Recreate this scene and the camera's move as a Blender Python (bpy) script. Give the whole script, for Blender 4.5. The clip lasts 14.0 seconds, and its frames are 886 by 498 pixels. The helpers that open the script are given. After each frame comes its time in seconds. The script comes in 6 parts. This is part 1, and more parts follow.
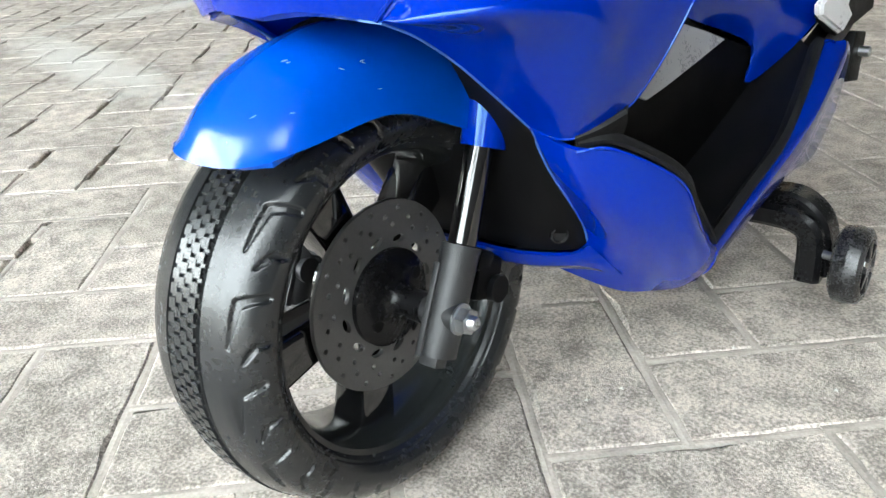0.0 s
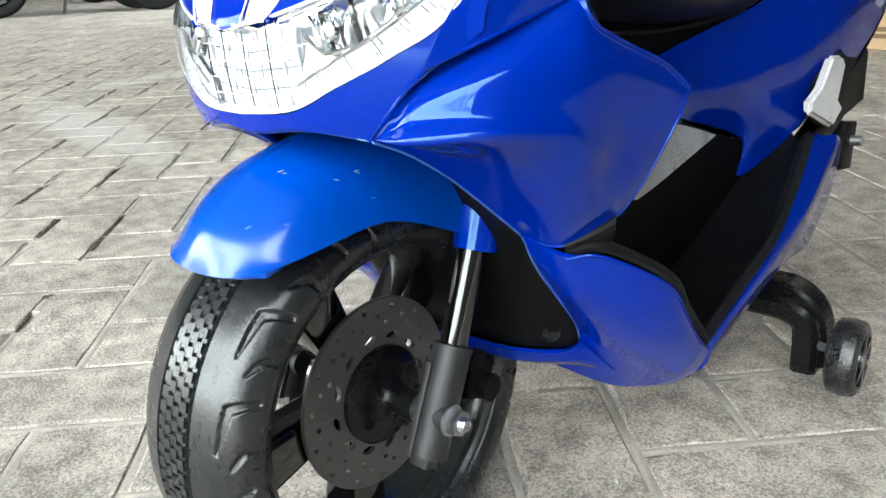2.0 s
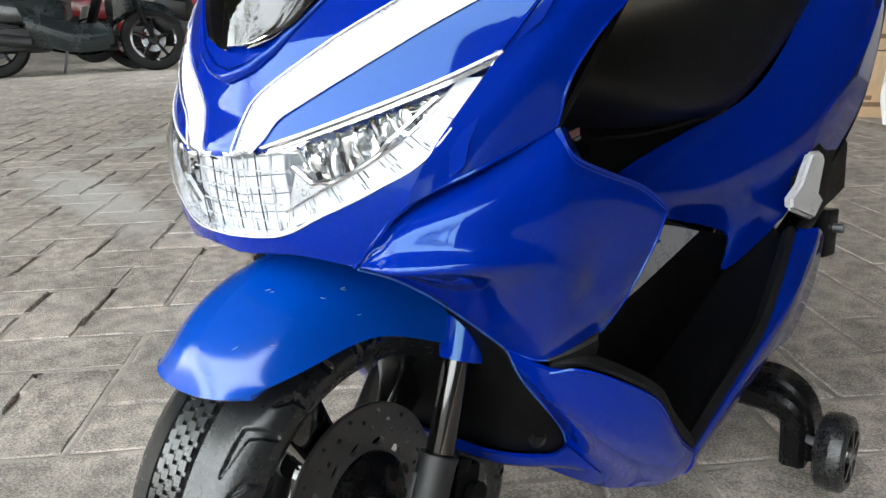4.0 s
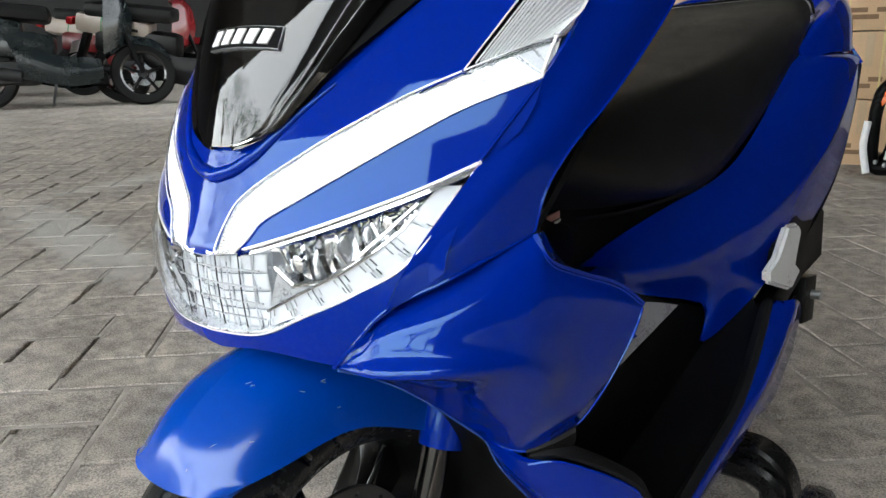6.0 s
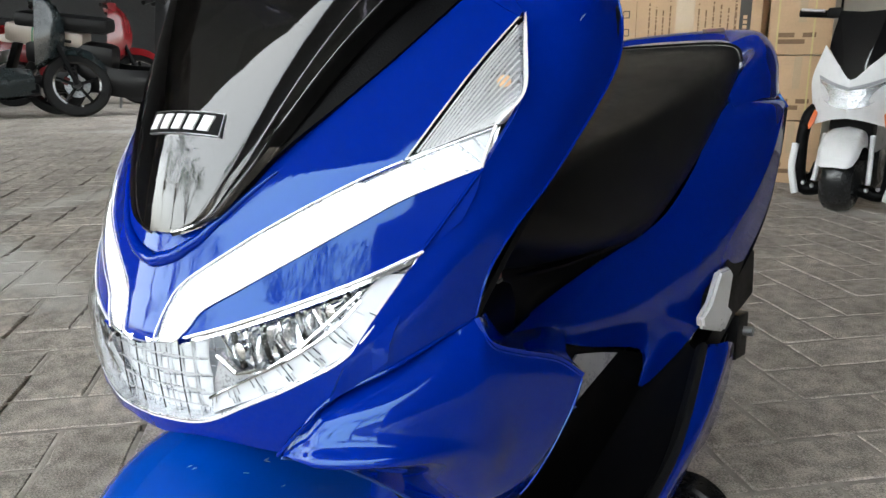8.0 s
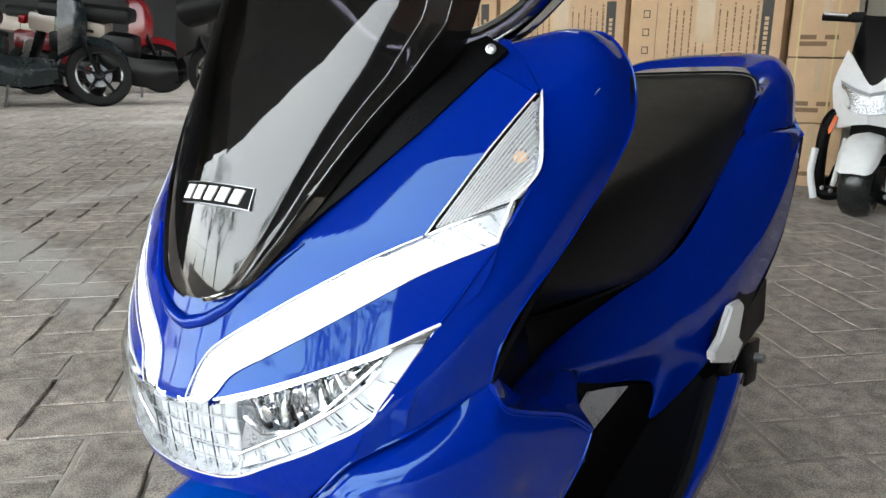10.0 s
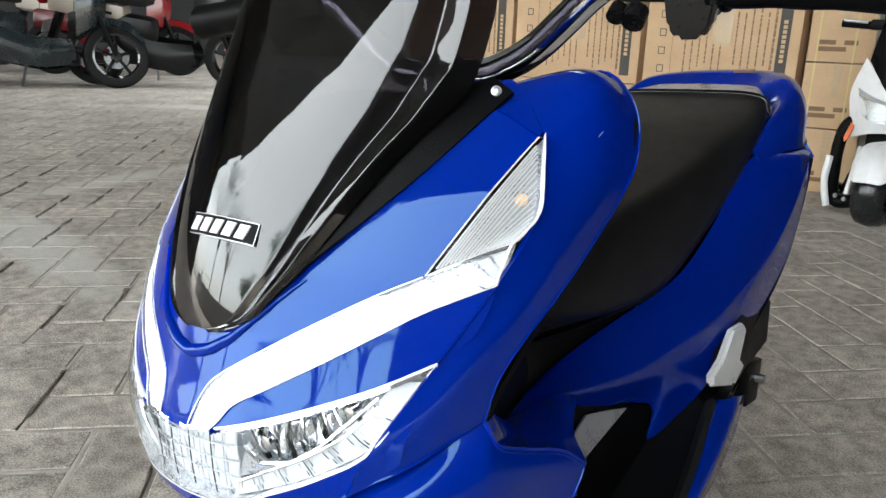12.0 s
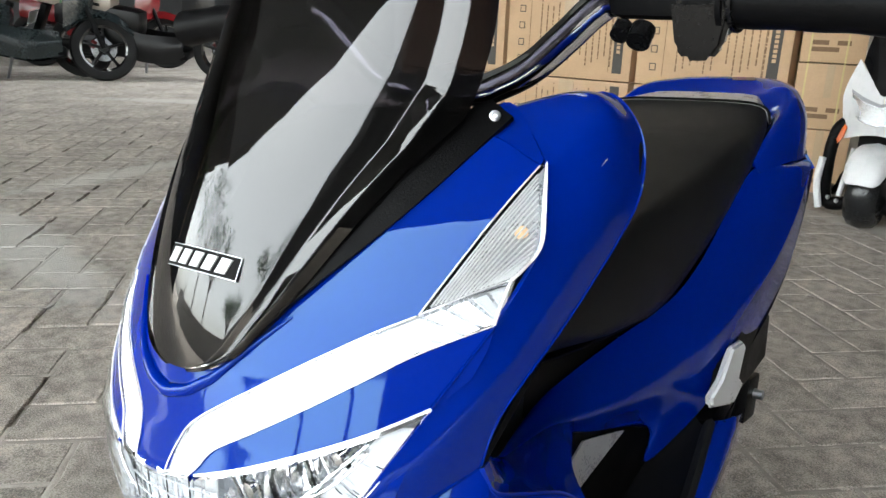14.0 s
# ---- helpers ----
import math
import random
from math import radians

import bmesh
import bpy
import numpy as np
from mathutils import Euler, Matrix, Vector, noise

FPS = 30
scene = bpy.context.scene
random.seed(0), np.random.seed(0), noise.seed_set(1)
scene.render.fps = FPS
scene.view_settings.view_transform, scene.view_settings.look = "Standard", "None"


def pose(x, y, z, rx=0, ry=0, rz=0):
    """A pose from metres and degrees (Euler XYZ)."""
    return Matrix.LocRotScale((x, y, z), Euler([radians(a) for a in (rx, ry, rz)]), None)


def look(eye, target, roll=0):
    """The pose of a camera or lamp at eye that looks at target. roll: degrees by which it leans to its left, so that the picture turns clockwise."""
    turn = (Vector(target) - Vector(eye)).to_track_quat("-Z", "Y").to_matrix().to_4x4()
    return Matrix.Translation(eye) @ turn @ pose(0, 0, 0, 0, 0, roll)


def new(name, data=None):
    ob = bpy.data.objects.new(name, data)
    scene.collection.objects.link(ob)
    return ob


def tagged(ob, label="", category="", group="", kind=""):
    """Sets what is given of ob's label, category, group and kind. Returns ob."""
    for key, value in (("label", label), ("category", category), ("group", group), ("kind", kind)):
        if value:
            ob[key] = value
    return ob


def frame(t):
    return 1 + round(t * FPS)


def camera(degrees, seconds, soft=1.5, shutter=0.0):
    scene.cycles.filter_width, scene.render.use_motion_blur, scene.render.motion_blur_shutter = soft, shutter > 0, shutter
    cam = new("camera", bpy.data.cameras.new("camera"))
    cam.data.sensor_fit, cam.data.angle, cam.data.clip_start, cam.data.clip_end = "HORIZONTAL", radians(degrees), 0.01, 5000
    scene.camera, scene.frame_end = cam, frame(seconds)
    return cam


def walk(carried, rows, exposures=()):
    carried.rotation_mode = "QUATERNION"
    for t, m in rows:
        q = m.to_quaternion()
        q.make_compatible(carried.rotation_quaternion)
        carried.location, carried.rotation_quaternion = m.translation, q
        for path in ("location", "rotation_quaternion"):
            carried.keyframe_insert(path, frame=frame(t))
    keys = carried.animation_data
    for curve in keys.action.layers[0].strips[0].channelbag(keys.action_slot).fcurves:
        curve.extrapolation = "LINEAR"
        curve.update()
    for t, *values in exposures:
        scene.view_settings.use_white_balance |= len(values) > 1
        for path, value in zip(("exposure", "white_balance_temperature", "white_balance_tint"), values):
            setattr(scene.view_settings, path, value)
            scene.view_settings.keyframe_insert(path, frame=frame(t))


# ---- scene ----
cam = camera(60.3, 14.0)
PATH = [
    (0, (0.3304, -0.3174, 0.4080), (-0.7905, 1.0909, -0.4630), -2.6),
    (0.5, (0.3316, -0.3145, 0.4170), (-0.8018, 1.1065, -0.4180), -2.5),
    (1, (0.3317, -0.3115, 0.4220), (-0.8051, 1.1207, -0.3880), -2.4),
    (1.5, (0.3338, -0.3086, 0.4290), (-0.8206, 1.1314, -0.3410), -2.4),
    (2, (0.3339, -0.3076, 0.4360), (-0.8290, 1.1438, -0.2990), -2.0),
    (2.5, (0.3339, -0.3066, 0.4430), (-0.8301, 1.1639, -0.2510), -1.6),
    (3, (0.3341, -0.3036, 0.4540), (-0.8363, 1.1802, -0.2020), -1.8),
    (5.5, (0.3385, -0.2958, 0.4970), (-0.8422, 1.2255, -0.0440), -1.2),
    (6, (0.3375, -0.2937, 0.5080), (-0.8262, 1.2468, -0.0140), -0.8),
    (6.5, (0.3376, -0.2917, 0.5180), (-0.7988, 1.2745, 0.0140), -0.4),
    (7, (0.3366, -0.2917, 0.5260), (-0.7717, 1.2983, 0.0330), -0.1),
    (7.5, (0.3356, -0.2927, 0.5330), (-0.7542, 1.3085, 0.0350), 0.4),
    (8, (0.3358, -0.2887, 0.5470), (-0.7127, 1.3395, 0.0470), -0.2),
    (8.5, (0.3357, -0.2907, 0.5610), (-0.7118, 1.3375, 0.0610), -0.7),
    (11, (0.3434, -0.2960, 0.6090), (-0.7586, 1.2796, 0.0580), 1.2),
    (11.5, (0.3445, -0.2941, 0.6150), (-0.7586, 1.2796, 0.0600), 1.5),
    (12, (0.3436, -0.2920, 0.6240), (-0.7544, 1.2834, 0.0630), 1.8),
    (12.5, (0.3436, -0.2920, 0.6290), (-0.7567, 1.2755, 0.0520), 2.1),
    (13, (0.3406, -0.2929, 0.6350), (-0.7651, 1.2689, 0.0530), 2.2),
    (13.5, (0.3377, -0.2907, 0.6380), (-0.7596, 1.2787, 0.0600), 2.7),
    (14, (0.3237, -0.2691, 0.6380), (-0.7498, 1.3173, 0.0620), 2.3),
]

# ---- light ----
EXPOSURE = [(0.0, 4.75, 6300, 1), (1.5, 4.6, 6350, 0), (3.0, 4.28, 6480, 2), (5.5, 3.46, 6520, 4), (8.5, 3.54, 6520, 4), (11.0, 3.64, 6500, 3), (14.0, 3.75, 6500, 3)]
walk(cam, [(t, look(eye, target, roll)) for t, eye, target, roll in PATH], EXPOSURE)

SUN_ELEVATION, SUN_AZIMUTH = 72.0, 205.0
world = bpy.data.worlds.new("overcast_sky")
scene.world = world
world.use_nodes = True
wn, wl = world.node_tree.nodes, world.node_tree.links
sky = wn.new("ShaderNodeTexSky")
sky.sky_type, sky.sun_disc = "NISHITA", False
sky.sun_elevation, sky.sun_rotation = radians(SUN_ELEVATION), radians(SUN_AZIMUTH)
sky.dust_density, sky.ozone_density = 2.5, 1.0
pale = wn.new("ShaderNodeHueSaturation")
pale.inputs["Saturation"].default_value = 0.18
wl.new(sky.outputs[0], pale.inputs["Color"])
wl.new(pale.outputs[0], wn["Background"].inputs[0])
wn["Background"].inputs[1].default_value = 0.15
sun = new("sun", bpy.data.lights.new("sun", "SUN"))
sun.data.energy, sun.data.angle, sun.data.color = 0.6, radians(14), (1.0, 0.97, 0.93)
sun.matrix_world = pose(0, 0, 6, 90 - SUN_ELEVATION, 0, 180 - SUN_AZIMUTH)


# ---- materials ----
def dusty(m, patches, pale):
    """Pale dust lying in long patches (x, y, half length, half width, turn) over a paved surface."""
    n, l = m.node_tree.nodes, m.node_tree.links
    b = n["Principled BSDF"]
    at = n.new("ShaderNodeNewGeometry").outputs["Position"]
    total = None
    for x, y, long, wide, turn in patches:
        place = n.new("ShaderNodeMapping")
        place.vector_type = "TEXTURE"
        place.inputs["Location"].default_value, place.inputs["Rotation"].default_value, place.inputs["Scale"].default_value = (x, y, 0), (0, 0, radians(turn)), (long, wide, 1)
        fade = n.new("ShaderNodeTexGradient")
        fade.gradient_type = "SPHERICAL"
        l.new(at, place.inputs["Vector"]), l.new(place.outputs[0], fade.inputs["Vector"])
        if total is None:
            total = fade.outputs["Fac"]
        else:
            more = n.new("ShaderNodeMath")
            more.operation = "MAXIMUM"
            l.new(total, more.inputs[0]), l.new(fade.outputs["Fac"], more.inputs[1])
            total = more.outputs[0]
    speck = n.new("ShaderNodeTexNoise")
    speck.inputs["Scale"].default_value, speck.inputs["Detail"].default_value, speck.inputs["Roughness"].default_value = 14, 6, 0.65
    l.new(at, speck.inputs["Vector"])
    add = n.new("ShaderNodeMath")
    add.operation = "ADD"
    l.new(total, add.inputs[0]), l.new(speck.outputs["Fac"], add.inputs[1])
    level = n.new("ShaderNodeMapRange")
    level.inputs["From Min"].default_value, level.inputs["From Max"].default_value, level.inputs["To Max"].default_value = 0.78, 1.15, 0.85
    l.new(add.outputs[0], level.inputs["Value"])
    mix_ = n.new("ShaderNodeMix")
    mix_.data_type = "RGBA"
    l.new(level.outputs[0], mix_.inputs[0]), l.new(b.inputs["Base Color"].links[0].from_socket, mix_.inputs[6])
    mix_.inputs[7].default_value = (*pale, 1)
    l.new(mix_.outputs[2], b.inputs["Base Color"])


def material(name, colour, rough=0.5, metal=0.0, coat=0.0, spec=0.5, vary=0.0, scale=40.0, bump=0.0, bump_scale=300.0,
             rough_vary=0.0, transmission=0.0, ior=1.45, emission=0.0, random=0.0, tint=(1, 1, 1), place=False, edge=0.2, grain_share=0.45, bump_depth=0.002, bump_rough=0.5, patch=None):
    m = bpy.data.materials.new(name)
    m.use_nodes = True
    n, l = m.node_tree.nodes, m.node_tree.links
    b = n["Principled BSDF"]
    b.inputs["Base Color"].default_value = (*colour, 1)
    b.inputs["Roughness"].default_value = rough
    b.inputs["Metallic"].default_value = metal
    b.inputs["Coat Weight"].default_value = coat
    b.inputs["Coat Roughness"].default_value = 0.04
    b.inputs["Specular IOR Level"].default_value = spec
    b.inputs["Transmission Weight"].default_value = transmission
    b.inputs["IOR"].default_value = ior
    b.inputs["Specular Tint"].default_value = (*tint, 1)
    if emission:
        b.inputs["Emission Color"].default_value = (*colour, 1)
        b.inputs["Emission Strength"].default_value = emission
    at = n.new("ShaderNodeNewGeometry").outputs["Position"] if place else n.new("ShaderNodeTexCoord").outputs["Object"]
    if vary or rough_vary:
        coarse = n.new("ShaderNodeTexNoise")
        coarse.inputs["Scale"].default_value, coarse.inputs["Detail"].default_value = scale, 6
        l.new(at, coarse.inputs["Vector"])
        fine = n.new("ShaderNodeTexNoise")
        fine.inputs["Scale"].default_value, fine.inputs["Detail"].default_value = scale * 11, 3
        l.new(at, fine.inputs["Vector"])
        both = n.new("ShaderNodeMix")
        both.inputs[0].default_value = grain_share
        l.new(coarse.outputs["Fac"], both.inputs[2]), l.new(fine.outputs["Fac"], both.inputs[3])
        if vary:
            ramp = n.new("ShaderNodeValToRGB")
            ramp.color_ramp.elements[0].position, ramp.color_ramp.elements[1].position = 0.5 - edge, 0.5 + edge
            ramp.color_ramp.elements[0].color = (*[c * (1 - vary) for c in colour], 1)
            ramp.color_ramp.elements[1].color = (*[min(1, c * (1 + vary)) for c in colour], 1)
            l.new(both.outputs[0], ramp.inputs[0])
            out = ramp.outputs[0]
            if patch:
                wide = n.new("ShaderNodeTexNoise")
                wide.inputs["Scale"].default_value, wide.inputs["Detail"].default_value = patch[0], 5
                l.new(at, wide.inputs["Vector"])
                level = n.new("ShaderNodeMapRange")
                level.inputs["From Min"].default_value, level.inputs["From Max"].default_value = 0.32, 0.68
                level.inputs["To Min"].default_value, level.inputs["To Max"].default_value = 1 - patch[1], 1 + patch[1]
                stain = n.new("ShaderNodeHueSaturation")
                l.new(wide.outputs["Fac"], level.inputs["Value"]), l.new(level.outputs[0], stain.inputs["Value"]), l.new(out, stain.inputs["Color"])
                out = stain.outputs[0]
            if random:
                info = n.new("ShaderNodeObjectInfo")
                spread = n.new("ShaderNodeMapRange")
                spread.inputs["To Min"].default_value, spread.inputs["To Max"].default_value = 1 - random, 1 + random
                l.new(info.outputs["Random"], spread.inputs["Value"])
                hue = n.new("ShaderNodeHueSaturation")
                l.new(out, hue.inputs["Color"]), l.new(spread.outputs[0], hue.inputs["Value"])
                out = hue.outputs[0]
            l.new(out, b.inputs["Base Color"])
        if rough_vary:
            span = n.new("ShaderNodeMapRange")
            span.inputs["From Min"].default_value, span.inputs["From Max"].default_value = 0.3, 0.7
            span.inputs["To Min"].default_value, span.inputs["To Max"].default_value = max(0, rough - rough_vary), min(1, rough + rough_vary)
            l.new(both.outputs[0], span.inputs["Value"]), l.new(span.outputs[0], b.inputs["Roughness"])
    if bump:
        grain = n.new("ShaderNodeTexNoise")
        grain.inputs["Scale"].default_value, grain.inputs["Detail"].default_value, grain.inputs["Roughness"].default_value = bump_scale, 5, bump_rough
        l.new(at, grain.inputs["Vector"])
        relief = n.new("ShaderNodeBump")
        relief.inputs["Strength"].default_value, relief.inputs["Distance"].default_value = bump, bump_depth
        l.new(grain.outputs["Fac"], relief.inputs["Height"]), l.new(relief.outputs[0], b.inputs["Normal"])
    return m


BLUE = material("blue_gloss_plastic", (0.0, 0.0112, 0.202), 0.04, vary=0.05, scale=14, rough_vary=0.015, bump=0.004, bump_scale=60, ior=1.46, tint=(0.42, 0.76, 1.0))
# body blue, rougher from dust, and lightened to hold the mudguard's brighter light
DUSTYLITBLUE = material("dusty_lit_blue_plastic", (0.0005, 0.042, 0.31), 0.17, vary=0.06, scale=14, rough_vary=0.04, bump=0.004, bump_scale=60, ior=1.52, tint=(0.8, 0.92, 1.0))
# paler blue: the highlight along the panel edge, painted into the colour
EDGE_GLINT = material("blue_edge_highlight", (0.03, 0.085, 0.30), 0.25, vary=0.3, scale=60)
TUBEBLACK = material("polished_black_tube", (0.002, 0.002, 0.0022), 0.05, spec=0.9, rough_vary=0.02, scale=30)
BLACK = material("black_matt_plastic", (0.003, 0.003, 0.0033), 0.42, spec=0.07, vary=0.2, scale=30, rough_vary=0.08, bump=0.12, bump_scale=900)
TRIM = material("grained_black_plastic", (0.006, 0.006, 0.0065), 0.55, spec=0.18, vary=0.2, scale=60, bump=0.35, bump_scale=1500)
FLOOR_BLACK = material("footboard_black_plastic", (0.004, 0.004, 0.0044), 0.34, spec=0.09, vary=0.1, scale=20, rough_vary=0.04, bump=0.03, bump_scale=500)
GLOSSBLACK = material("gloss_black_plastic", (0.004, 0.004, 0.0045), 0.08, spec=0.7, coat=0.5, vary=0.2, scale=25, rough_vary=0.06)
RIMBLACK = material("dusty_gloss_black_rim", (0.012, 0.0135, 0.0135), 0.18, spec=0.6, vary=0.25, scale=25, rough_vary=0.08)
RUBBER = material("tyre_rubber", (0.011, 0.0118, 0.0128), 0.26, spec=0.55, vary=0.15, scale=22, rough_vary=0.05, bump=0.03, bump_scale=900)
# darker rubber for the motorcycles, their shade put into the colour
SHADED_TYRE = material("shaded_road_tyre", (0.006, 0.006, 0.0063), 0.6, spec=0.2, vary=0.3, scale=20, rough_vary=0.1)
HUBBLACK = material("satin_black_plastic", (0.004, 0.004, 0.0044), 0.26, spec=0.22, vary=0.1, scale=30, rough_vary=0.05)
GREYMETAL = material("dark_grey_cast_plastic", (0.018, 0.018, 0.019), 0.42, metal=0.2, vary=0.2, scale=50, bump=0.25, bump_scale=1200)
DISC = material("dark_grey_brake_disc_plastic", (0.062, 0.060, 0.0585), 0.36, metal=0.2, vary=0.15, scale=40, bump=0.1, bump_scale=900)
SCUFFED = material("scuffed_black_plastic", (0.015, 0.015, 0.016), 0.28, vary=0.8, scale=50, edge=0.12, rough_vary=0.15, bump=0.2, bump_scale=400)
CHROME = material("chrome", (0.75, 0.75, 0.77), 0.06, metal=1.0, rough_vary=0.03, scale=30)
STEEL = material("zinc_plated_steel", (0.42, 0.43, 0.45), 0.34, metal=1.0, vary=0.15, scale=80, rough_vary=0.1)
SILVER = material("silver_painted_plastic", (0.30, 0.30, 0.32), 0.3, vary=0.06, scale=40, rough_vary=0.05)
BRIGHT = material("bright_silver_plastic", (0.8, 0.8, 0.82), 0.25, metal=0.3, vary=0.05, scale=60)
WHITE = material("white_plastic", (0.64, 0.64, 0.65), 0.3, vary=0.05, scale=30, rough_vary=0.06)
SEAT = material("black_vinyl", (0.0088, 0.0088, 0.0092), 0.42, spec=0.16, vary=0.25, scale=18, rough_vary=0.08, bump=0.2, bump_scale=1400)
SMOKE = material("smoked_acrylic", (0.03, 0.028, 0.036), 0.015, transmission=1.0, ior=1.58, rough_vary=0.01, scale=20)
FACET = material("faceted_silver_reflector", (0.85, 0.86, 0.88), 0.12, metal=0.9, rough_vary=0.05, scale=60, bump=0.9, bump_scale=110, bump_depth=0.006)
GREEN = material("green_paint", (0.01, 0.16, 0.06), 0.3, vary=0.1, scale=8)
CELL = material("lamp_cell_glow", (0.55, 0.57, 0.60), 0.25, emission=0.018)
FOLIAGE = material("tree_foliage", (0.05, 0.09, 0.03), 0.6, vary=0.4, scale=3)
BARK = material("tree_bark", (0.12, 0.09, 0.06), 0.9, vary=0.3, scale=6, bump=0.5, bump_scale=40)
CLEAR = material("clear_lens_plastic", (0.95, 0.96, 0.97), 0.02, transmission=1.0, ior=1.14, rough_vary=0.01, scale=20)
REFLECTOR = material("silvered_reflector", (0.8, 0.82, 0.84), 0.12, metal=1.0, rough_vary=0.06, scale=60)
SATIN = material("satin_silver_plastic", (0.45, 0.46, 0.48), 0.3, metal=0.5, vary=0.08, scale=60, rough_vary=0.1)
MIRROR = material("moulded_mirror_facet", (0.62, 0.64, 0.66), 0.2, metal=0.85, rough_vary=0.05, scale=60)
LED = material("white_led_light", (0.95, 0.97, 1.0), 0.3, emission=0.27)
BULB = material("amber_signal_bulb", (0.9, 0.60, 0.36), 0.3, emission=0.04)
LEDGE = material("grey_vinyl_edge", (0.30, 0.29, 0.28), 0.3, vary=0.15, scale=60, rough_vary=0.08)
TAIL_RED = material("red_tail_lens", (0.4, 0.01, 0.015), 0.12, vary=0.1, scale=40)
ORANGE = material("orange_plastic", (0.5, 0.1, 0.02), 0.3, vary=0.1, scale=30)
PAVER = material("grey_concrete_paver", (0.396, 0.350, 0.307), 0.9, vary=0.44, scale=34, bump=1.0, bump_scale=210, bump_rough=0.82, patch=(4.2, 0.20), random=0.08, place=True, edge=0.10, grain_share=0.62, bump_depth=0.004)
SAND = material("sand_joint", (0.350, 0.313, 0.276), 0.95, patch=(9.0, 0.22), vary=0.3, scale=30, bump=0.3, bump_scale=200, place=True)
DUST = [(-1.72, 0.73, 1.0, 0.17, -12), (-2.40, 1.42, 0.75, 0.14, 96), (0.10, 2.68, 0.55, 0.12, -24), (-4.2, 3.3, 1.3, 0.22, 35)]
dusty(PAVER, DUST, (0.52, 0.495, 0.46))
dusty(SAND, DUST, (0.52, 0.495, 0.46))
GRIT = material("pale_grit", (0.46, 0.44, 0.405), 0.9, vary=0.4, scale=30, place=True)
CARD = material("brown_cardboard", (0.45, 0.30, 0.178), 0.7, vary=0.1, scale=12, bump=0.1, bump_scale=250)
CARDPRINT = material("dark_brown_print", (0.16, 0.095, 0.05), 0.7, vary=0.2, scale=40)
TAPE = material("clear_packing_tape", (0.42, 0.31, 0.2), 0.2, vary=0.08, scale=20)
STRAP = material("yellow_strap", (0.5, 0.4, 0.18), 0.4, vary=0.1, scale=30)
WALL = material("grey_plaster", (0.35, 0.34, 0.32), 0.85, vary=0.15, scale=2, bump=0.2, bump_scale=80)
PALEWALL = material("cream_wall_paint", (0.56, 0.52, 0.45), 0.75, vary=0.08, scale=2, bump=0.15, bump_scale=60)
# near-black so that deep shade is already in the wall colour
SHADEWALL = material("shade_black_wall", (0.024, 0.024, 0.025), 0.8, vary=0.3, scale=2, bump=0.2, bump_scale=60)
SHEETING = material("grey_roof_sheeting", (0.135, 0.150, 0.160), 0.6, vary=0.2, scale=1.5)
PAINT_GREY = material("dark_green_grey_paint", (0.008, 0.012, 0.013), 0.25, coat=0.1, vary=0.15, scale=6, rough_vary=0.1)
PAINT_CREAM = material("cream_paint", (0.40, 0.34, 0.29), 0.3, coat=0.2, vary=0.06, scale=8)
PAINT_BLACK = material("dusty_black_paint", (0.006, 0.006, 0.0065), 0.38, spec=0.25, vary=0.3, scale=10, rough_vary=0.12)
STICKER = material("faded_red_print", (0.45, 0.22, 0.2), 0.6, vary=0.3, scale=200)
# red taken down so the motorcycles' shade is in the paint
SHADED_RED = material("shaded_red_paint", (0.10, 0.004, 0.006), 0.25, coat=0.3, vary=0.1, scale=8)
INK = material("grey_print", (0.05, 0.045, 0.04), 0.7, vary=0.1, scale=40)


# ---- helpers for shapes ----
def link(name, verts, faces, mat, parent=None, label="", smooth=True, mats=None, index=None):
    me = bpy.data.meshes.new(name)
    me.from_pydata([tuple(map(float, v)) for v in verts], [], [tuple(map(int, f)) for f in faces])
    for m in mats or [mat]:
        me.materials.append(m)
    if index is not None:
        me.polygons.foreach_set("material_index", index)
    me.polygons.foreach_set("use_smooth", [smooth] * len(me.polygons))
    me.update()
    ob = new(name, me)
    ob.parent = owner(parent, me)
    if label:
        tagged(ob, label)
    return ob


def part(name, bm, mat, parent=None, label="", smooth=True):
    """One bmesh as one object under a thing or a part."""
    me = bpy.data.meshes.new(name)
    bmesh.ops.recalc_face_normals(bm, faces=bm.faces)
    bm.to_mesh(me)
    bm.free()
    me.materials.append(mat)
    me.polygons.foreach_set("use_smooth", [smooth] * len(me.polygons))
    if smooth:
        me.set_sharp_from_angle(angle=radians(38))
    ob = new(name, me)
    ob.parent = owner(parent, me)
    if label:
        tagged(ob, label)
    return ob


def spline(points, n):
    """n points on a smooth curve through the given ones."""
    p = np.array(points, float)
    if len(p) == 2:
        return p[0] + (p[1] - p[0]) * np.linspace(0, 1, n)[:, None]
    q = np.vstack([2 * p[0] - p[1], p, 2 * p[-1] - p[-2]])
    out = []
    for s in np.linspace(0, len(p) - 1, n):
        i = min(int(s), len(p) - 2)
        f = s - i
        a, b, c, d = q[i:i + 4]
        out.append(0.5 * (2 * b + (c - a) * f + (2 * a - 5 * b + 4 * c - d) * f * f + (3 * b - a - 3 * c + d) * f ** 3))
    return np.array(out)


def loft(rows, nu=24, nv=16):
    """A smooth sheet through rows of points, as an array nv x nu x 3."""
    rows = [spline(r, nu) for r in rows]
    return np.stack([spline([r[i] for r in rows], nv) for i in range(nu)], axis=1)


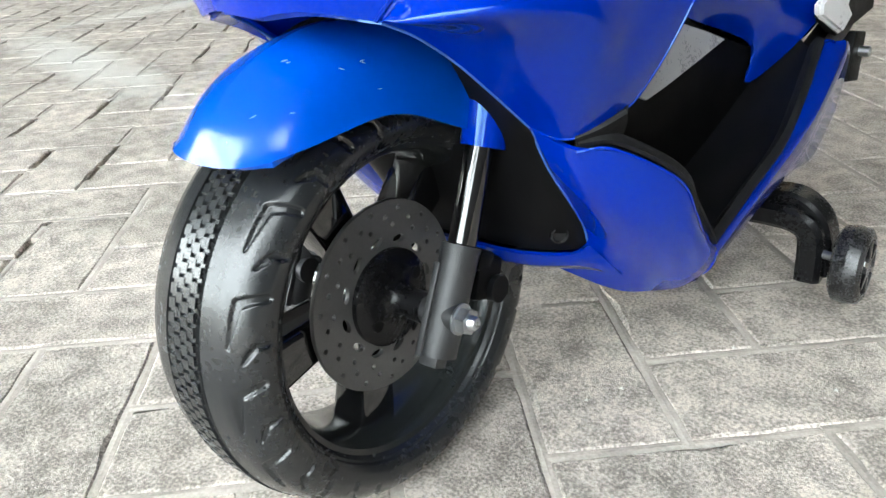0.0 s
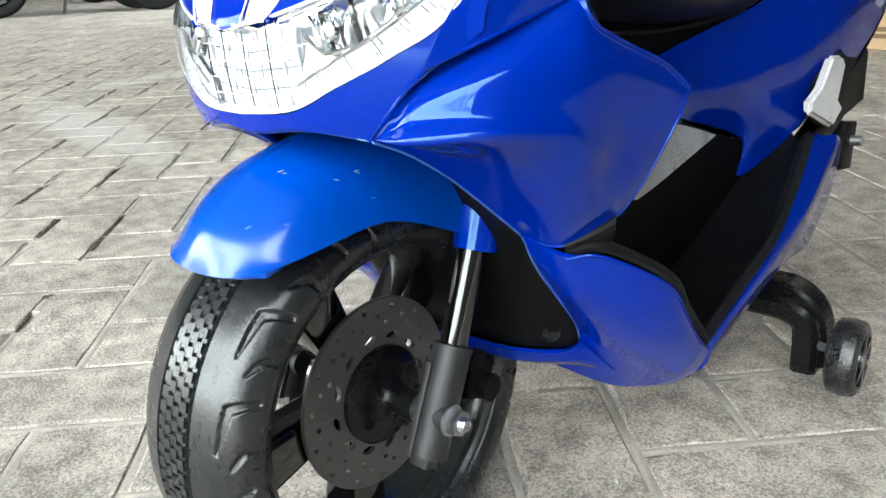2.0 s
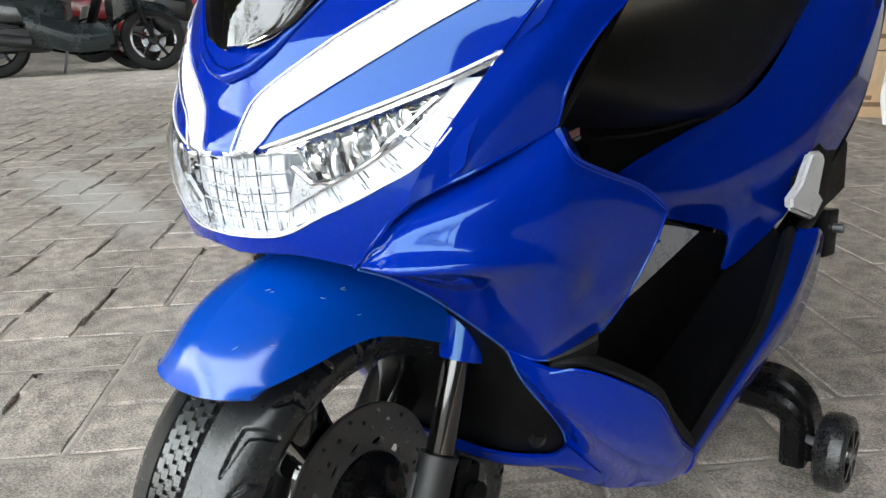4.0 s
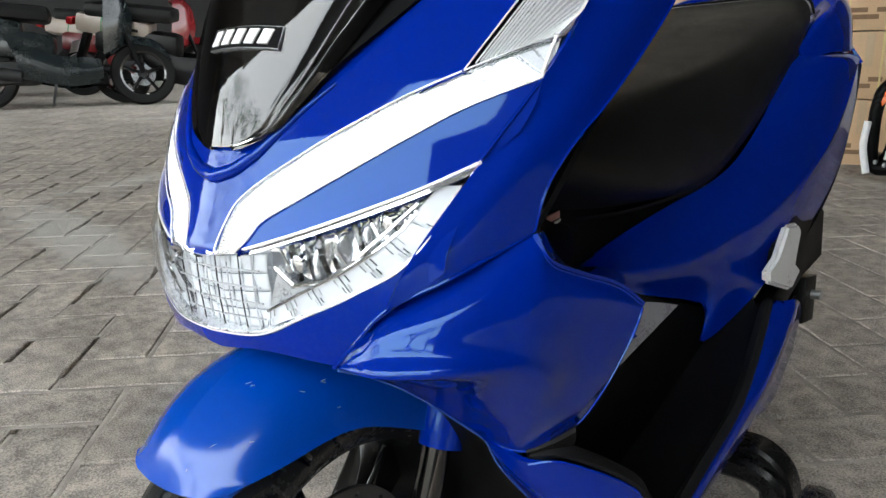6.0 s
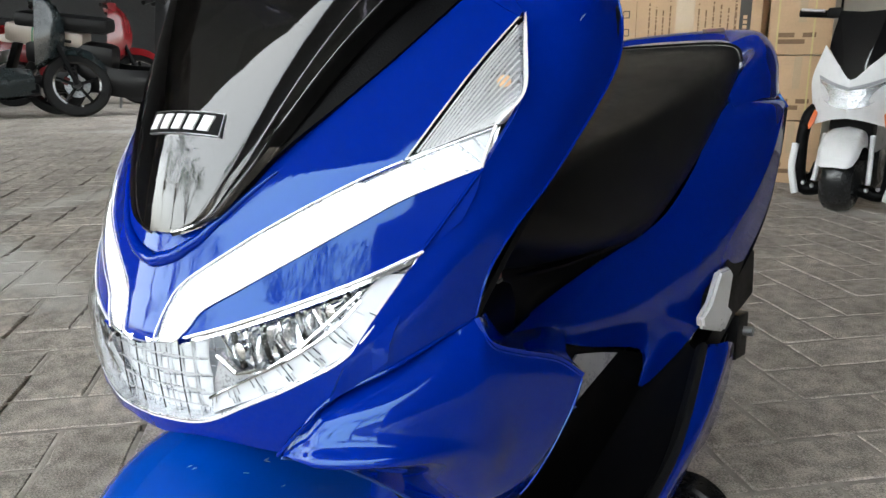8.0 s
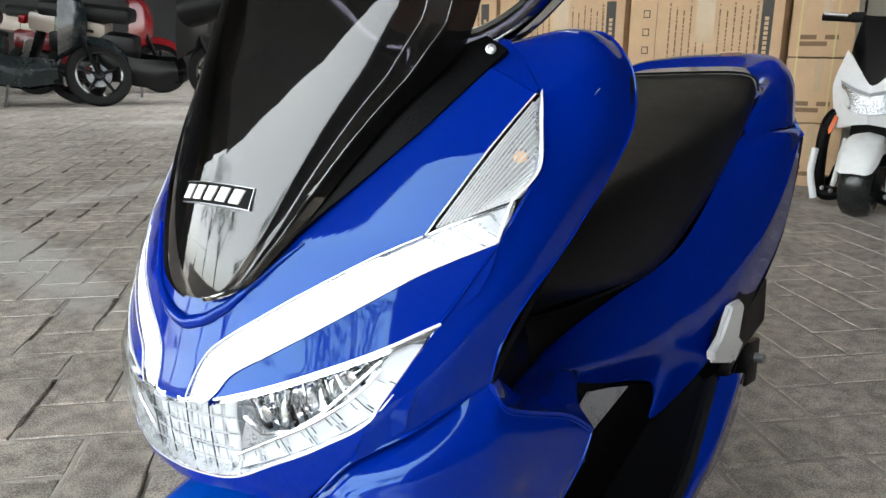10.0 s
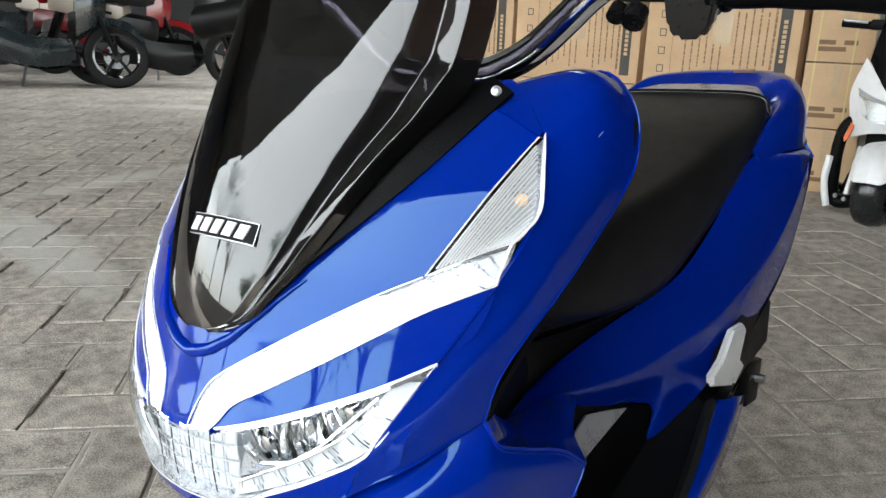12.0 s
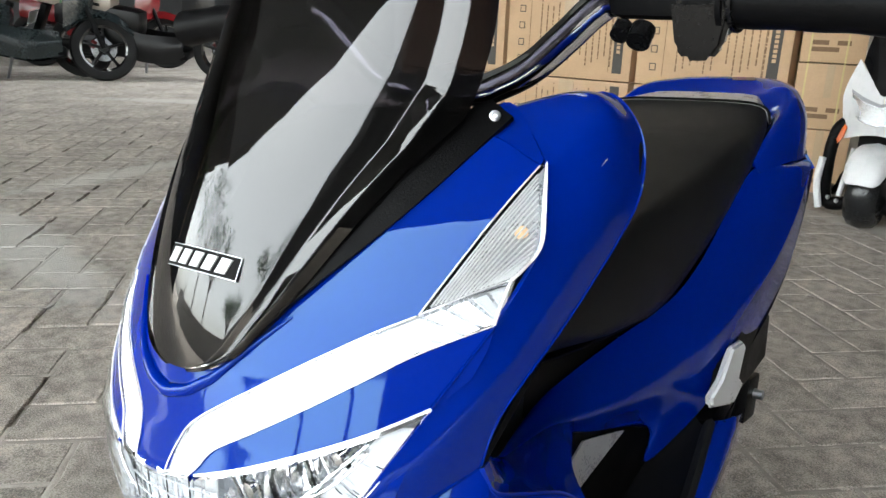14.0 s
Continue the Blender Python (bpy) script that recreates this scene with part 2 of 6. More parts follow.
def smoothed(g, rounds=12, rim=True):
    """The sheet with its inner points eased towards their neighbours; with rim, along the edges too."""
    g = g.copy()
    for k in range(rounds):
        g[1:-1, 1:-1] = 0.5 * g[1:-1, 1:-1] + 0.125 * (g[:-2, 1:-1] + g[2:, 1:-1] + g[1:-1, :-2] + g[1:-1, 2:])
        if not rim:
            continue
        g[0, 1:-1] = 0.6 * g[0, 1:-1] + 0.2 * (g[0, :-2] + g[0, 2:])
        g[-1, 1:-1] = 0.6 * g[-1, 1:-1] + 0.2 * (g[-1, :-2] + g[-1, 2:])
        g[1:-1, 0, 1:] = 0.6 * g[1:-1, 0, 1:] + 0.2 * (g[:-2, 0, 1:] + g[2:, 0, 1:])
    return g


def mirrored(g):
    h = g[:, ::-1].copy()
    h[..., 0] *= -1
    return h


def sheet_mesh(g, thick):
    """Vertices and faces of a sheet with thickness, grown against its normal."""
    nv, nu = g.shape[:2]
    du, dv = np.gradient(g, axis=1), np.gradient(g, axis=0)
    n = np.cross(du, dv)
    n /= np.maximum(np.linalg.norm(n, axis=2, keepdims=True), 1e-9)
    verts = np.concatenate([g.reshape(-1, 3), (g - n * thick).reshape(-1, 3)])
    k = nv * nu
    i = lambda a, b: a * nu + b
    faces = []
    for a in range(nv - 1):
        for b in range(nu - 1):
            f = (i(a, b), i(a, b + 1), i(a + 1, b + 1), i(a + 1, b))
            faces.append(f)
            faces.append(tuple(k + v for v in reversed(f)))
    edge = [i(0, b) for b in range(nu)] + [i(a, nu - 1) for a in range(1, nv)] + [i(nv - 1, b) for b in range(nu - 2, -1, -1)] + [i(a, 0) for a in range(nv - 2, 0, -1)]
    for a, b in zip(edge, edge[1:] + edge[:1]):
        faces.append((b, a, k + a, k + b))
    return verts, faces


def panel(name, g, mat, parent, label="", thick=0.003, both=True):
    """A bent panel and its mirror image: one mesh where they meet in the middle, two parts where they do not. thick > 0 grows against the normal."""
    sheets = [sheet_mesh(g, thick)] + ([sheet_mesh(mirrored(g), thick)] if both else [])
    if both and np.abs(g[..., 0]).min() < 0.002:
        (v, f), (v2, f2) = sheets
        sheets = [(np.concatenate([v, v2]), f + [tuple(len(v) + q for q in face) for face in f2])]
    made = []
    for v, f in sheets:
        ob = link(name, v, f, mat, parent, label)
        ob.data.set_sharp_from_angle(angle=radians(45))
        made.append(ob)
    return made[0] if len(made) == 1 else Pair(made)


class Pair(list):
    """A left and a right part that are handled alike."""


def owner(parent, me):
    """Of a pair, the one on whose side the mesh lies."""
    if isinstance(parent, Pair):
        return parent[0 if sum(v.co.x for v in me.vertices) > 0 else 1]
    return parent


def each(ob):
    return list(ob) if isinstance(ob, Pair) else [ob]


def tube(path, radii, sides=16, n=24, caps=True):
    """A bmesh round a smooth path."""
    p = spline(path, n)
    r = np.interp(np.linspace(0, 1, n), np.linspace(0, 1, len(radii)), radii) if hasattr(radii, "__len__") else np.full(n, radii)
    bm = bmesh.new()
    rings = []
    up = Vector((0.13, 0.2, 1)).normalized()
    for k in range(n):
        t = Vector(p[min(k + 1, n - 1)] - p[max(k - 1, 0)]).normalized()
        side = t.cross(up).normalized()
        top = side.cross(t)
        rings.append([bm.verts.new(Vector(p[k]) + (side * math.cos(a) + top * math.sin(a)) * float(r[k])) for a in np.linspace(0, 2 * math.pi, sides, endpoint=False)])
    for a, b in zip(rings, rings[1:]):
        for k in range(sides):
            bm.faces.new((a[k], a[(k + 1) % sides], b[(k + 1) % sides], b[k]))
    if caps:
        bm.faces.new(rings[0][::-1]), bm.faces.new(rings[-1])
    return bm


def lathe(profile, sides=64, axis="x", centre=(0, 0, 0), closed=False):
    """A bmesh turned round an axis; the profile holds (place along the axis, radius)."""
    bm = bmesh.new()
    rings = []
    for a, r in profile:
        ring = []
        for k in range(sides):
            c, s = r * math.cos(2 * math.pi * k / sides), r * math.sin(2 * math.pi * k / sides)
            co = {"x": (a, c, s), "y": (c, a, s), "z": (c, s, a)}[axis]
            ring.append(bm.verts.new(Vector(co) + Vector(centre)))
        rings.append(ring)
    pairs = list(zip(rings, rings[1:])) + ([(rings[-1], rings[0])] if closed else [])
    for a, b in pairs:
        for k in range(sides):
            bm.faces.new((a[k], a[(k + 1) % sides], b[(k + 1) % sides], b[k]))
    if not closed:
        bm.faces.new(rings[0][::-1]), bm.faces.new(rings[-1])
    return bm


def block(bm, size, m, bevel=0.0):
    """A box with softened edges, added to a bmesh."""
    made = bmesh.ops.create_cube(bm, size=1, matrix=m @ Matrix.Diagonal((*size, 1)))["verts"]
    if bevel:
        edges = {e for v in made for e in v.link_edges}
        bmesh.ops.bevel(bm, geom=list(edges), offset=bevel, segments=2, affect="EDGES", profile=0.6)
    return bm


def box(size, m=Matrix(), bevel=0.0):
    return block(bmesh.new(), size, m, bevel)


def rod(a, b, r, sides=14, r2=None):
    a, b = Vector(a), Vector(b)
    bm = bmesh.new()
    m = Matrix.Translation((a + b) / 2) @ (b - a).to_track_quat("Z", "Y").to_matrix().to_4x4()
    bmesh.ops.create_cone(bm, cap_ends=True, segments=sides, radius1=r, radius2=r if r2 is None else r2, depth=(b - a).length, matrix=m)
    return bm


def rail(path, wide, deep, n=30, up=(0, 1, 0), corner=0.3):
    """A bmesh of rounded rectangular section along a smooth path."""
    p = spline(path, n)
    c = corner * min(wide, deep)
    w, d = wide / 2, deep / 2
    section = [(w - c, -d), (w, -d + c), (w, d - c), (w - c, d), (-w + c, d), (-w, d - c), (-w, -d + c), (-w + c, -d)]
    bm = bmesh.new()
    rings = []
    for k in range(n):
        t = Vector(p[min(k + 1, n - 1)] - p[max(k - 1, 0)]).normalized()
        side = t.cross(Vector(up)).normalized()
        top = side.cross(t)
        rings.append([bm.verts.new(Vector(p[k]) + side * a + top * b) for a, b in section])
    for a, b in zip(rings, rings[1:]):
        for k in range(8):
            bm.faces.new((a[k], a[(k + 1) % 8], b[(k + 1) % 8], b[k]))
    bm.faces.new(rings[0][::-1]), bm.faces.new(rings[-1])
    return bm


def outline_plate(points, thick, m=Matrix(), bevel=0.0):
    """A flat plate of the given outline in x and y, as thick as said, with softened edges."""
    bm = bmesh.new()
    f = bm.faces.new([bm.verts.new((x, y, 0)) for x, y in points])
    up = bmesh.ops.extrude_face_region(bm, geom=[f])
    bmesh.ops.translate(bm, verts=[v for v in up["geom"] if isinstance(v, bmesh.types.BMVert)], vec=(0, 0, thick))
    if bevel:
        bmesh.ops.bevel(bm, geom=[e for e in bm.edges], offset=bevel, segments=2, affect="EDGES")
    bmesh.ops.transform(bm, matrix=m, verts=bm.verts)
    return bm


# ---- the toy scooter: its own frame has x to its left, y to its back; it leans on its right stabiliser ----
scooter = new("toy_scooter")
scooter.matrix_world = pose(0.026, 0, 0, 0, -3.1, -1.8)
tagged(scooter, "glossy blue ride-on toy scooter, headlights lit, with stabiliser wheels", "toy scooter")

WHEEL_X, AXLE_Y, AXLE_Z = -0.025, 0.0155, 0.1535

# front wheel
rim = part("front_wheel", lathe([(0.0385, 0.107), (0.0365, 0.103), (0.031, 0.1005), (0.014, 0.097), (-0.014, 0.097), (-0.031, 0.1005), (-0.0365, 0.103), (-0.0385, 0.107),
                                 (-0.033, 0.108), (0.033, 0.108)], 96, closed=True), RIMBLACK, scooter, "gloss black five-spoke wheel")
rim.location = (WHEEL_X, AXLE_Y, AXLE_Z)
half = [(0.0385, 0.1065), (0.044, 0.1103), (0.0485, 0.1165), (0.0495, 0.1235), (0.0462, 0.1312), (0.0395, 0.1373), (0.0305, 0.1408), (0.0165, 0.1437), (0.0156, 0.1409), (0.0134, 0.1409), (0.0124, 0.1434)]


def radial_boxes(items):
    """Boxes set round the x axis: (x, radius, turn, skew, size)."""
    bm = bmesh.new()
    for x, r, turn, skew, size in items:
        block(bm, size, Matrix.Rotation(turn, 4, "X") @ Matrix.Translation((x, 0, r)) @ Matrix.Rotation(skew, 4, "Z"))
    return bm


blocks = []
for k in range(108):
    a = 2 * math.pi * k / 108
    for row, x in enumerate((-0.0093, -0.0032, 0.0032, 0.0093)):
        shift = (row % 2) * math.pi / 108
        blocks.append((x, 0.1433, a + shift, 0.10, (0.0058, 0.0060, 0.0036)))
tagged(part("tread", radial_boxes(blocks), RUBBER, rim, smooth=False), kind="stuff")


def grooved_flank(side, flank, turns, rows):
    """The tyre's flank as one close-meshed sheet, with chevron grooves sunk into it."""
    px, pr = np.array([p[0] for p in flank]), np.array([p[1] for p in flank])
    run = np.concatenate([[0], np.cumsum(np.hypot(np.diff(px), np.diff(pr)))])
    for _ in range(5):                                   # round the profile off
        fine = np.linspace(0, run[-1], rows)
        px, pr = np.interp(fine, run, px), np.interp(fine, run, pr)
        for _ in range(2):
            px[1:-1], pr[1:-1] = (px[:-2] + 2 * px[1:-1] + px[2:]) / 4, (pr[:-2] + 2 * pr[1:-1] + pr[2:]) / 4
        run = np.concatenate([[0], np.cumsum(np.hypot(np.diff(px), np.diff(pr)))])
    tx, tr = np.gradient(px), np.gradient(pr)
    size = np.hypot(tx, tr)
    nx, nr = tr / size, -tx / size
    angle = np.arange(turns) * 2 * math.pi / turns
    S, A = np.meshgrid(run, angle, indexing="ij")
    depth = np.zeros_like(S)

    def groove(path, widths, start, deep):
        pts = [(run[np.argmin((px - x) ** 2 + (pr - r) ** 2)], a * 0.136) for x, r, a in path]
        B = ((A - start + math.pi) % (2 * math.pi) - math.pi) * 0.136
        gap = np.full_like(S, 1.0)
        for (s0, b0), (s1, b1), w0, w1 in zip(pts, pts[1:], widths, widths[1:]):
            ds, db = s1 - s0, b1 - b0
            f = np.clip(((S - s0) * ds + (B - b0) * db) / (ds * ds + db * db), 0, 1)
            gap = np.minimum(gap, np.hypot(S - s0 - f * ds, B - b0 - f * db) - (w0 + (w1 - w0) * f))
        np.maximum(depth, deep * np.clip(0.5 - gap / 0.0011, 0, 1), out=depth)

    for k in range(16):
        groove([(0.0484, 0.1262, -0.045), (0.0440, 0.1335, -0.024), (0.0388, 0.1378, 0), (0.0368, 0.1388, 0.09), (0.0352, 0.1395, 0.185)], [0.0024, 0.0026, 0.0029, 0.0021, 0.0005], 2 * math.pi * k / 16 + 0.365, 0.0022)
        groove([(0.0494, 0.1215, -0.008), (0.0472, 0.1290, 0), (0.0452, 0.1320, 0.035), (0.0430, 0.1344, 0.075)], [0.0019, 0.0021, 0.0018, 0.0006], 2 * math.pi * k / 16 + 0.533, 0.0020)
    depth = np.maximum(depth, 0.0010 * np.clip(1 - np.abs(S - 0.0055) / 0.0011, 0, 1))
    X, R = (px[:, None] - nx[:, None] * depth) * side, pr[:, None] - nr[:, None] * depth
    verts = np.stack([X, -np.sin(A) * R, np.cos(A) * R], -1).reshape(-1, 3)
    i, j = np.meshgrid(np.arange(rows - 1), np.arange(turns), indexing="ij")
    k = (j + 1) % turns
    faces = np.stack([i * turns + j, i * turns + k, (i + 1) * turns + k, (i + 1) * turns + j], -1).reshape(-1, 4)
    return verts, faces if side > 0 else faces[:, ::-1]


shoulder = half.index((0.0165, 0.1437))
verts, faces = grooved_flank(1, half[:shoulder + 1], 1240, 72)
flank = link("tyre", verts, faces, RUBBER, rim, "black rubber tyre with chevron grooves")
crown = half[shoulder:] + [(-x, r) for x, r in half[::-1]]
part("tyre_carcass", lathe(crown + [(-0.033, 0.1075), (0.033, 0.1075), (0.0375, 0.1070), (0.0400, 0.1160), (0.0400, 0.1230), (0.0300, 0.1340), (0.0150, 0.1385)], 128, closed=True), RUBBER, rim)
for k in range(5):
    bm = bmesh.new()
    made = bmesh.ops.create_cube(bm, size=1)["verts"]
    for v in made:
        outer = v.co.z > 0
        v.co = Vector((v.co.x * (0.034 if outer else 0.030), v.co.y * (0.037 if outer else 0.023), 0.099 if outer else 0.018))
    bmesh.ops.bevel(bm, geom=list(bm.edges), offset=0.006, segments=3, affect="EDGES", profile=0.5)
    bmesh.ops.rotate(bm, matrix=Matrix.Rotation(2 * math.pi * k / 5 + 1.70, 3, "X"), verts=bm.verts)
    part("spoke", bm, GLOSSBLACK, rim)
part("hub", lathe([(-0.03, 0.018), (-0.026, 0.026), (0.012, 0.026), (0.016, 0.03), (0.018, 0.03)], 48), GLOSSBLACK, rim)
def drilled_disc(inner, outer, x, thick, holes):
    """A flat disc across the x axis with round and long holes cut through it: (radius, turn, half width, half length)."""
    cu = bpy.data.curves.new("disc_outline", "CURVE")
    cu.dimensions, cu.fill_mode, cu.extrude, cu.bevel_depth, cu.bevel_resolution = "2D", "BOTH", thick / 2, 0.0004, 1
    loops = [[(outer * math.cos(a), outer * math.sin(a)) for a in np.linspace(0, 2 * math.pi, 96, endpoint=False)],
             [(inner * math.cos(a), inner * math.sin(a)) for a in np.linspace(0, 2 * math.pi, 48, endpoint=False)]]
    for r, turn, w, h, skew in holes:
        m = Matrix.Rotation(turn, 2) @ Matrix(((1, 0), (0, 1)))
        ring = []
        for a in np.linspace(0, 2 * math.pi, 14, endpoint=False):
            p = Matrix.Rotation(skew, 2) @ Vector((w * math.cos(a), h * math.sin(a)))
            ring.append(tuple(m @ (p + Vector((r, 0)))))
        loops.append(ring)
    for ring in loops:
        sp = cu.splines.new("POLY")
        sp.points.add(len(ring) - 1)
        for pt, (u, v) in zip(sp.points, ring):
            pt.co = (u, v, 0, 1)
        sp.use_cyclic_u = True
    ob = bpy.data.objects.new("disc_outline", cu)
    bpy.context.scene.collection.objects.link(ob)
    bpy.context.view_layer.update()
    me = bpy.data.meshes.new_from_object(ob.evaluated_get(bpy.context.evaluated_depsgraph_get()))
    bpy.data.objects.remove(ob)
    bm = bmesh.new()
    bm.from_mesh(me)
    bmesh.ops.transform(bm, matrix=Matrix(((0, 0, 1, x), (1, 0, 0, 0), (0, 1, 0, 0), (0, 0, 0, 1))), verts=bm.verts)
    return bm


holes = [(r, 2 * math.pi * k / 15 + da, 0.0021, 0.0023, 0) for k in range(15) for r, da in ((0.0618, 0), (0.0560, 0.21), (0.0502, 0.07))]
holes += [(0.0405, 2 * math.pi * k / 12 + 0.1, 0.0031, 0.0062, 0.25) for k in range(12)]
part("brake_disc", drilled_disc(0.028, 0.067, 0.0205, 0.003, holes), DISC, rim, "dark grey drilled brake disc")
part("hub_cover", lathe([(0.0225, 0.0345), (0.0265, 0.0345), (0.0290, 0.0315), (0.0310, 0.022), (0.0322, 0.0140), (0.036, 0.0100), (0.044, 0.0085), (0.046, 0.0085), (0.0465, 0.0108), (0.058, 0.0108)], 64), HUBBLACK, rim, "round black hub cover")
for k in range(4):
    a = math.pi / 2 * k + 0.5
    bm = bmesh.new()
    bmesh.ops.create_cone(bm, cap_ends=True, segments=16, radius1=0.0042, radius2=0.0042, depth=0.006, matrix=Matrix.Rotation(a, 4, "X") @ Matrix.Translation((0.0285, 0, 0.0235)) @ Matrix.Rotation(math.pi / 2, 4, "Y"))
    part("bolt_recess", bm, BLACK, rim)

# fork legs
for s in (1, -1):
    fx = WHEEL_X + 0.072 * s
    leg = part("fork_leg", tube([(fx, 0.0065, 0.131), (fx, 0.0075, 0.1335), (fx, 0.0380, 0.1925)], [0.0105, 0.0125, 0.0128, 0.0128, 0.0128], 24, 10), GREYMETAL, scooter, "dark grey lower fork leg")
    part("fork_tube", tube([(fx, 0.036, 0.187), (fx + 0.006 * s, 0.074, 0.295)], 0.0095, 20, 6), TUBEBLACK, leg, "glossy black fork tube")
    part("fork_collar", tube([(fx, 0.0368, 0.190), (fx, 0.0385, 0.1935)], 0.0134, 20, 4), GREYMETAL, leg)
    part("fork_fin", box((0.005, 0.006, 0.062), pose(fx - 0.006 * s, 0.0085, 0.159, -27), 0.0015), GREYMETAL, leg)
    part("axle_bush", rod((fx - 0.014 * s, AXLE_Y, AXLE_Z), (fx + 0.0132 * s, AXLE_Y, AXLE_Z), 0.0098, 32), GREYMETAL, leg)
    part("fork_foot", box((0.015, 0.012, 0.016), pose(fx - 0.003 * s, 0.0055, 0.1275, -27), 0.002), GREYMETAL, leg)
    part("axle_nut", rod((fx + 0.0135 * s, AXLE_Y, AXLE_Z), (fx + 0.0215 * s, AXLE_Y, AXLE_Z), 0.0088, 6), STEEL, leg, "zinc-plated hexagon nut")
    part("washer", rod((fx + 0.0130 * s, AXLE_Y, AXLE_Z), (fx + 0.0145 * s, AXLE_Y, AXLE_Z), 0.0104, 32), STEEL, leg)
    part("axle_bolt", lathe([(fx + 0.0205 * s, 0.0050), (fx + 0.0222 * s, 0.0046), (fx + 0.0226 * s, 0.0050), (fx + 0.0240 * s, 0.0046), (fx + 0.0244 * s, 0.0050), (fx + 0.0262 * s, 0.0038)], 20, centre=(0, AXLE_Y, AXLE_Z)), STEEL, leg)
    if s > 0:
        part("caliper", box((0.018, 0.026, 0.03), pose(fx - 0.001, 0.056, 0.163, -20), 0.004), BLACK, leg, "black moulded brake caliper")
        part("caliper_boss", rod((fx - 0.001, 0.060, 0.155), (fx + 0.013, 0.060, 0.155), 0.0095, 20), BLACK, leg)
        part("caliper_lug", box((0.01, 0.016, 0.014), pose(fx + 0.003, 0.054, 0.177, -25), 0.003), BLACK, leg)

# front mudguard: from the middle line out to its lower edge
guard = loft([[(0, -0.0960, 0.2785), (0, -0.086, 0.303), (0, -0.056, 0.325), (0, -0.012, 0.338), (0, 0.05, 0.338), (0, 0.14, 0.325)],
              [(0.016, -0.0960, 0.2790), (0.019, -0.0845, 0.301), (0.021, -0.054, 0.321), (0.023, -0.012, 0.333), (0.034, 0.05, 0.332), (0.050, 0.13, 0.314)],
              [(0.033, -0.0925, 0.2810), (0.039, -0.071, 0.301), (0.042, -0.044, 0.316), (0.045, -0.014, 0.320), (0.056, 0.035, 0.314), (0.067, 0.108, 0.291)],
              [(0.044, -0.084, 0.283), (0.050, -0.066, 0.2855), (0.054, -0.046, 0.288), (0.057, -0.005, 0.292), (0.060, 0.029, 0.277), (0.067, 0.086, 0.250)]], 40, 20)
guard = smoothed(guard, 30)
mudguard = panel("mudguard", guard, DUSTYLITBLUE, scooter, "glossy blue front mudguard", -0.003)
mudguard.location.x = -0.014
rng = random.Random(11)
for k in range(9):
    i, j = rng.randrange(5, 17), rng.randrange(3, 24)
    a, b = Vector(guard[i, j]), Vector(guard[i + rng.choice((0, 1)), j + 1])
    b = a.lerp(b, rng.uniform(0.35, 0.9))
    out = (Vector(guard[i + 1, j]) - a).cross(Vector(guard[i, j + 1]) - a).normalized()
    out = out if out.z > 0 else -out
    part("scratch", tube([a + out * 0.0001, a.lerp(b, 0.5) + out * 0.00015, b + out * 0.0001], [0.00005, rng.uniform(0.00015, 0.0003), 0.00005], 5, 6), SILVER, mudguard, "fine pale scratch")
for s in (1, -1):
    sx = -0.022 + 0.074 * s
    part("fork_shroud", tube([(sx, 0.061, 0.253), (sx, 0.075, 0.29), (sx, 0.085, 0.33)], [0.0150, 0.0175, 0.02], 20, 8), BLUE, scooter, "blue fork shroud")


# front mask: a bowed face, y from x and z
def mask_y(x, z):
    y0 = np.interp(z, [0.33, 0.345, 0.36, 0.384, 0.405, 0.424, 0.44, 0.459, 0.487, 0.53, 0.56, 0.6, 0.64],
                   [-0.044, -0.052, -0.057, -0.059, -0.0585, -0.050, -0.044, -0.037, -0.022, 0.006, 0.030, 0.062, 0.095])
    return y0 + 3.2 * x * x


MASK_X = -0.006


def on_mask(rows, nu=32, nv=10, lift=0.0):
    """A sheet over the mask between rows of (x, z) places, lifted off it."""
    g = loft([[(x, 0, z) for x, z in r] for r in rows], nu, nv)
    g[..., 1] = mask_y(g[..., 0], g[..., 2]) - lift
    return g


def mask_panel(name, rows, mat, parent, label="", lift=0.0, thick=0.003, nu=32, nv=10):
    ob = panel(name, on_mask(rows, nu, nv, lift), mat, parent, label, thick)
    if parent is scooter:
        for o in each(ob):
            o.location.x = MASK_X
    return ob


STRIP_UP = [(0.0, 0.4015), (0.013, 0.4035), (0.0165, 0.418), (0.025, 0.432), (0.055, 0.452), (0.079, 0.467), (0.101, 0.480), (0.119, 0.489)]
STRIP_LOW = [(0.028, 0.4045), (0.034, 0.411), (0.041, 0.4205), (0.059, 0.431), (0.084, 0.446), (0.106, 0.460), (0.125, 0.472), (0.150, 0.4835)]
LENS_UP = [(0.0, 0.400), (0.033, 0.4065), (0.060, 0.4145), (0.087, 0.424), (0.112, 0.434), (0.1345, 0.4455)]
LENS_LOW = [(0.0, 0.3585), (0.037, 0.361), (0.064, 0.3725), (0.090, 0.385), (0.115, 0.403), (0.1345, 0.4455)]

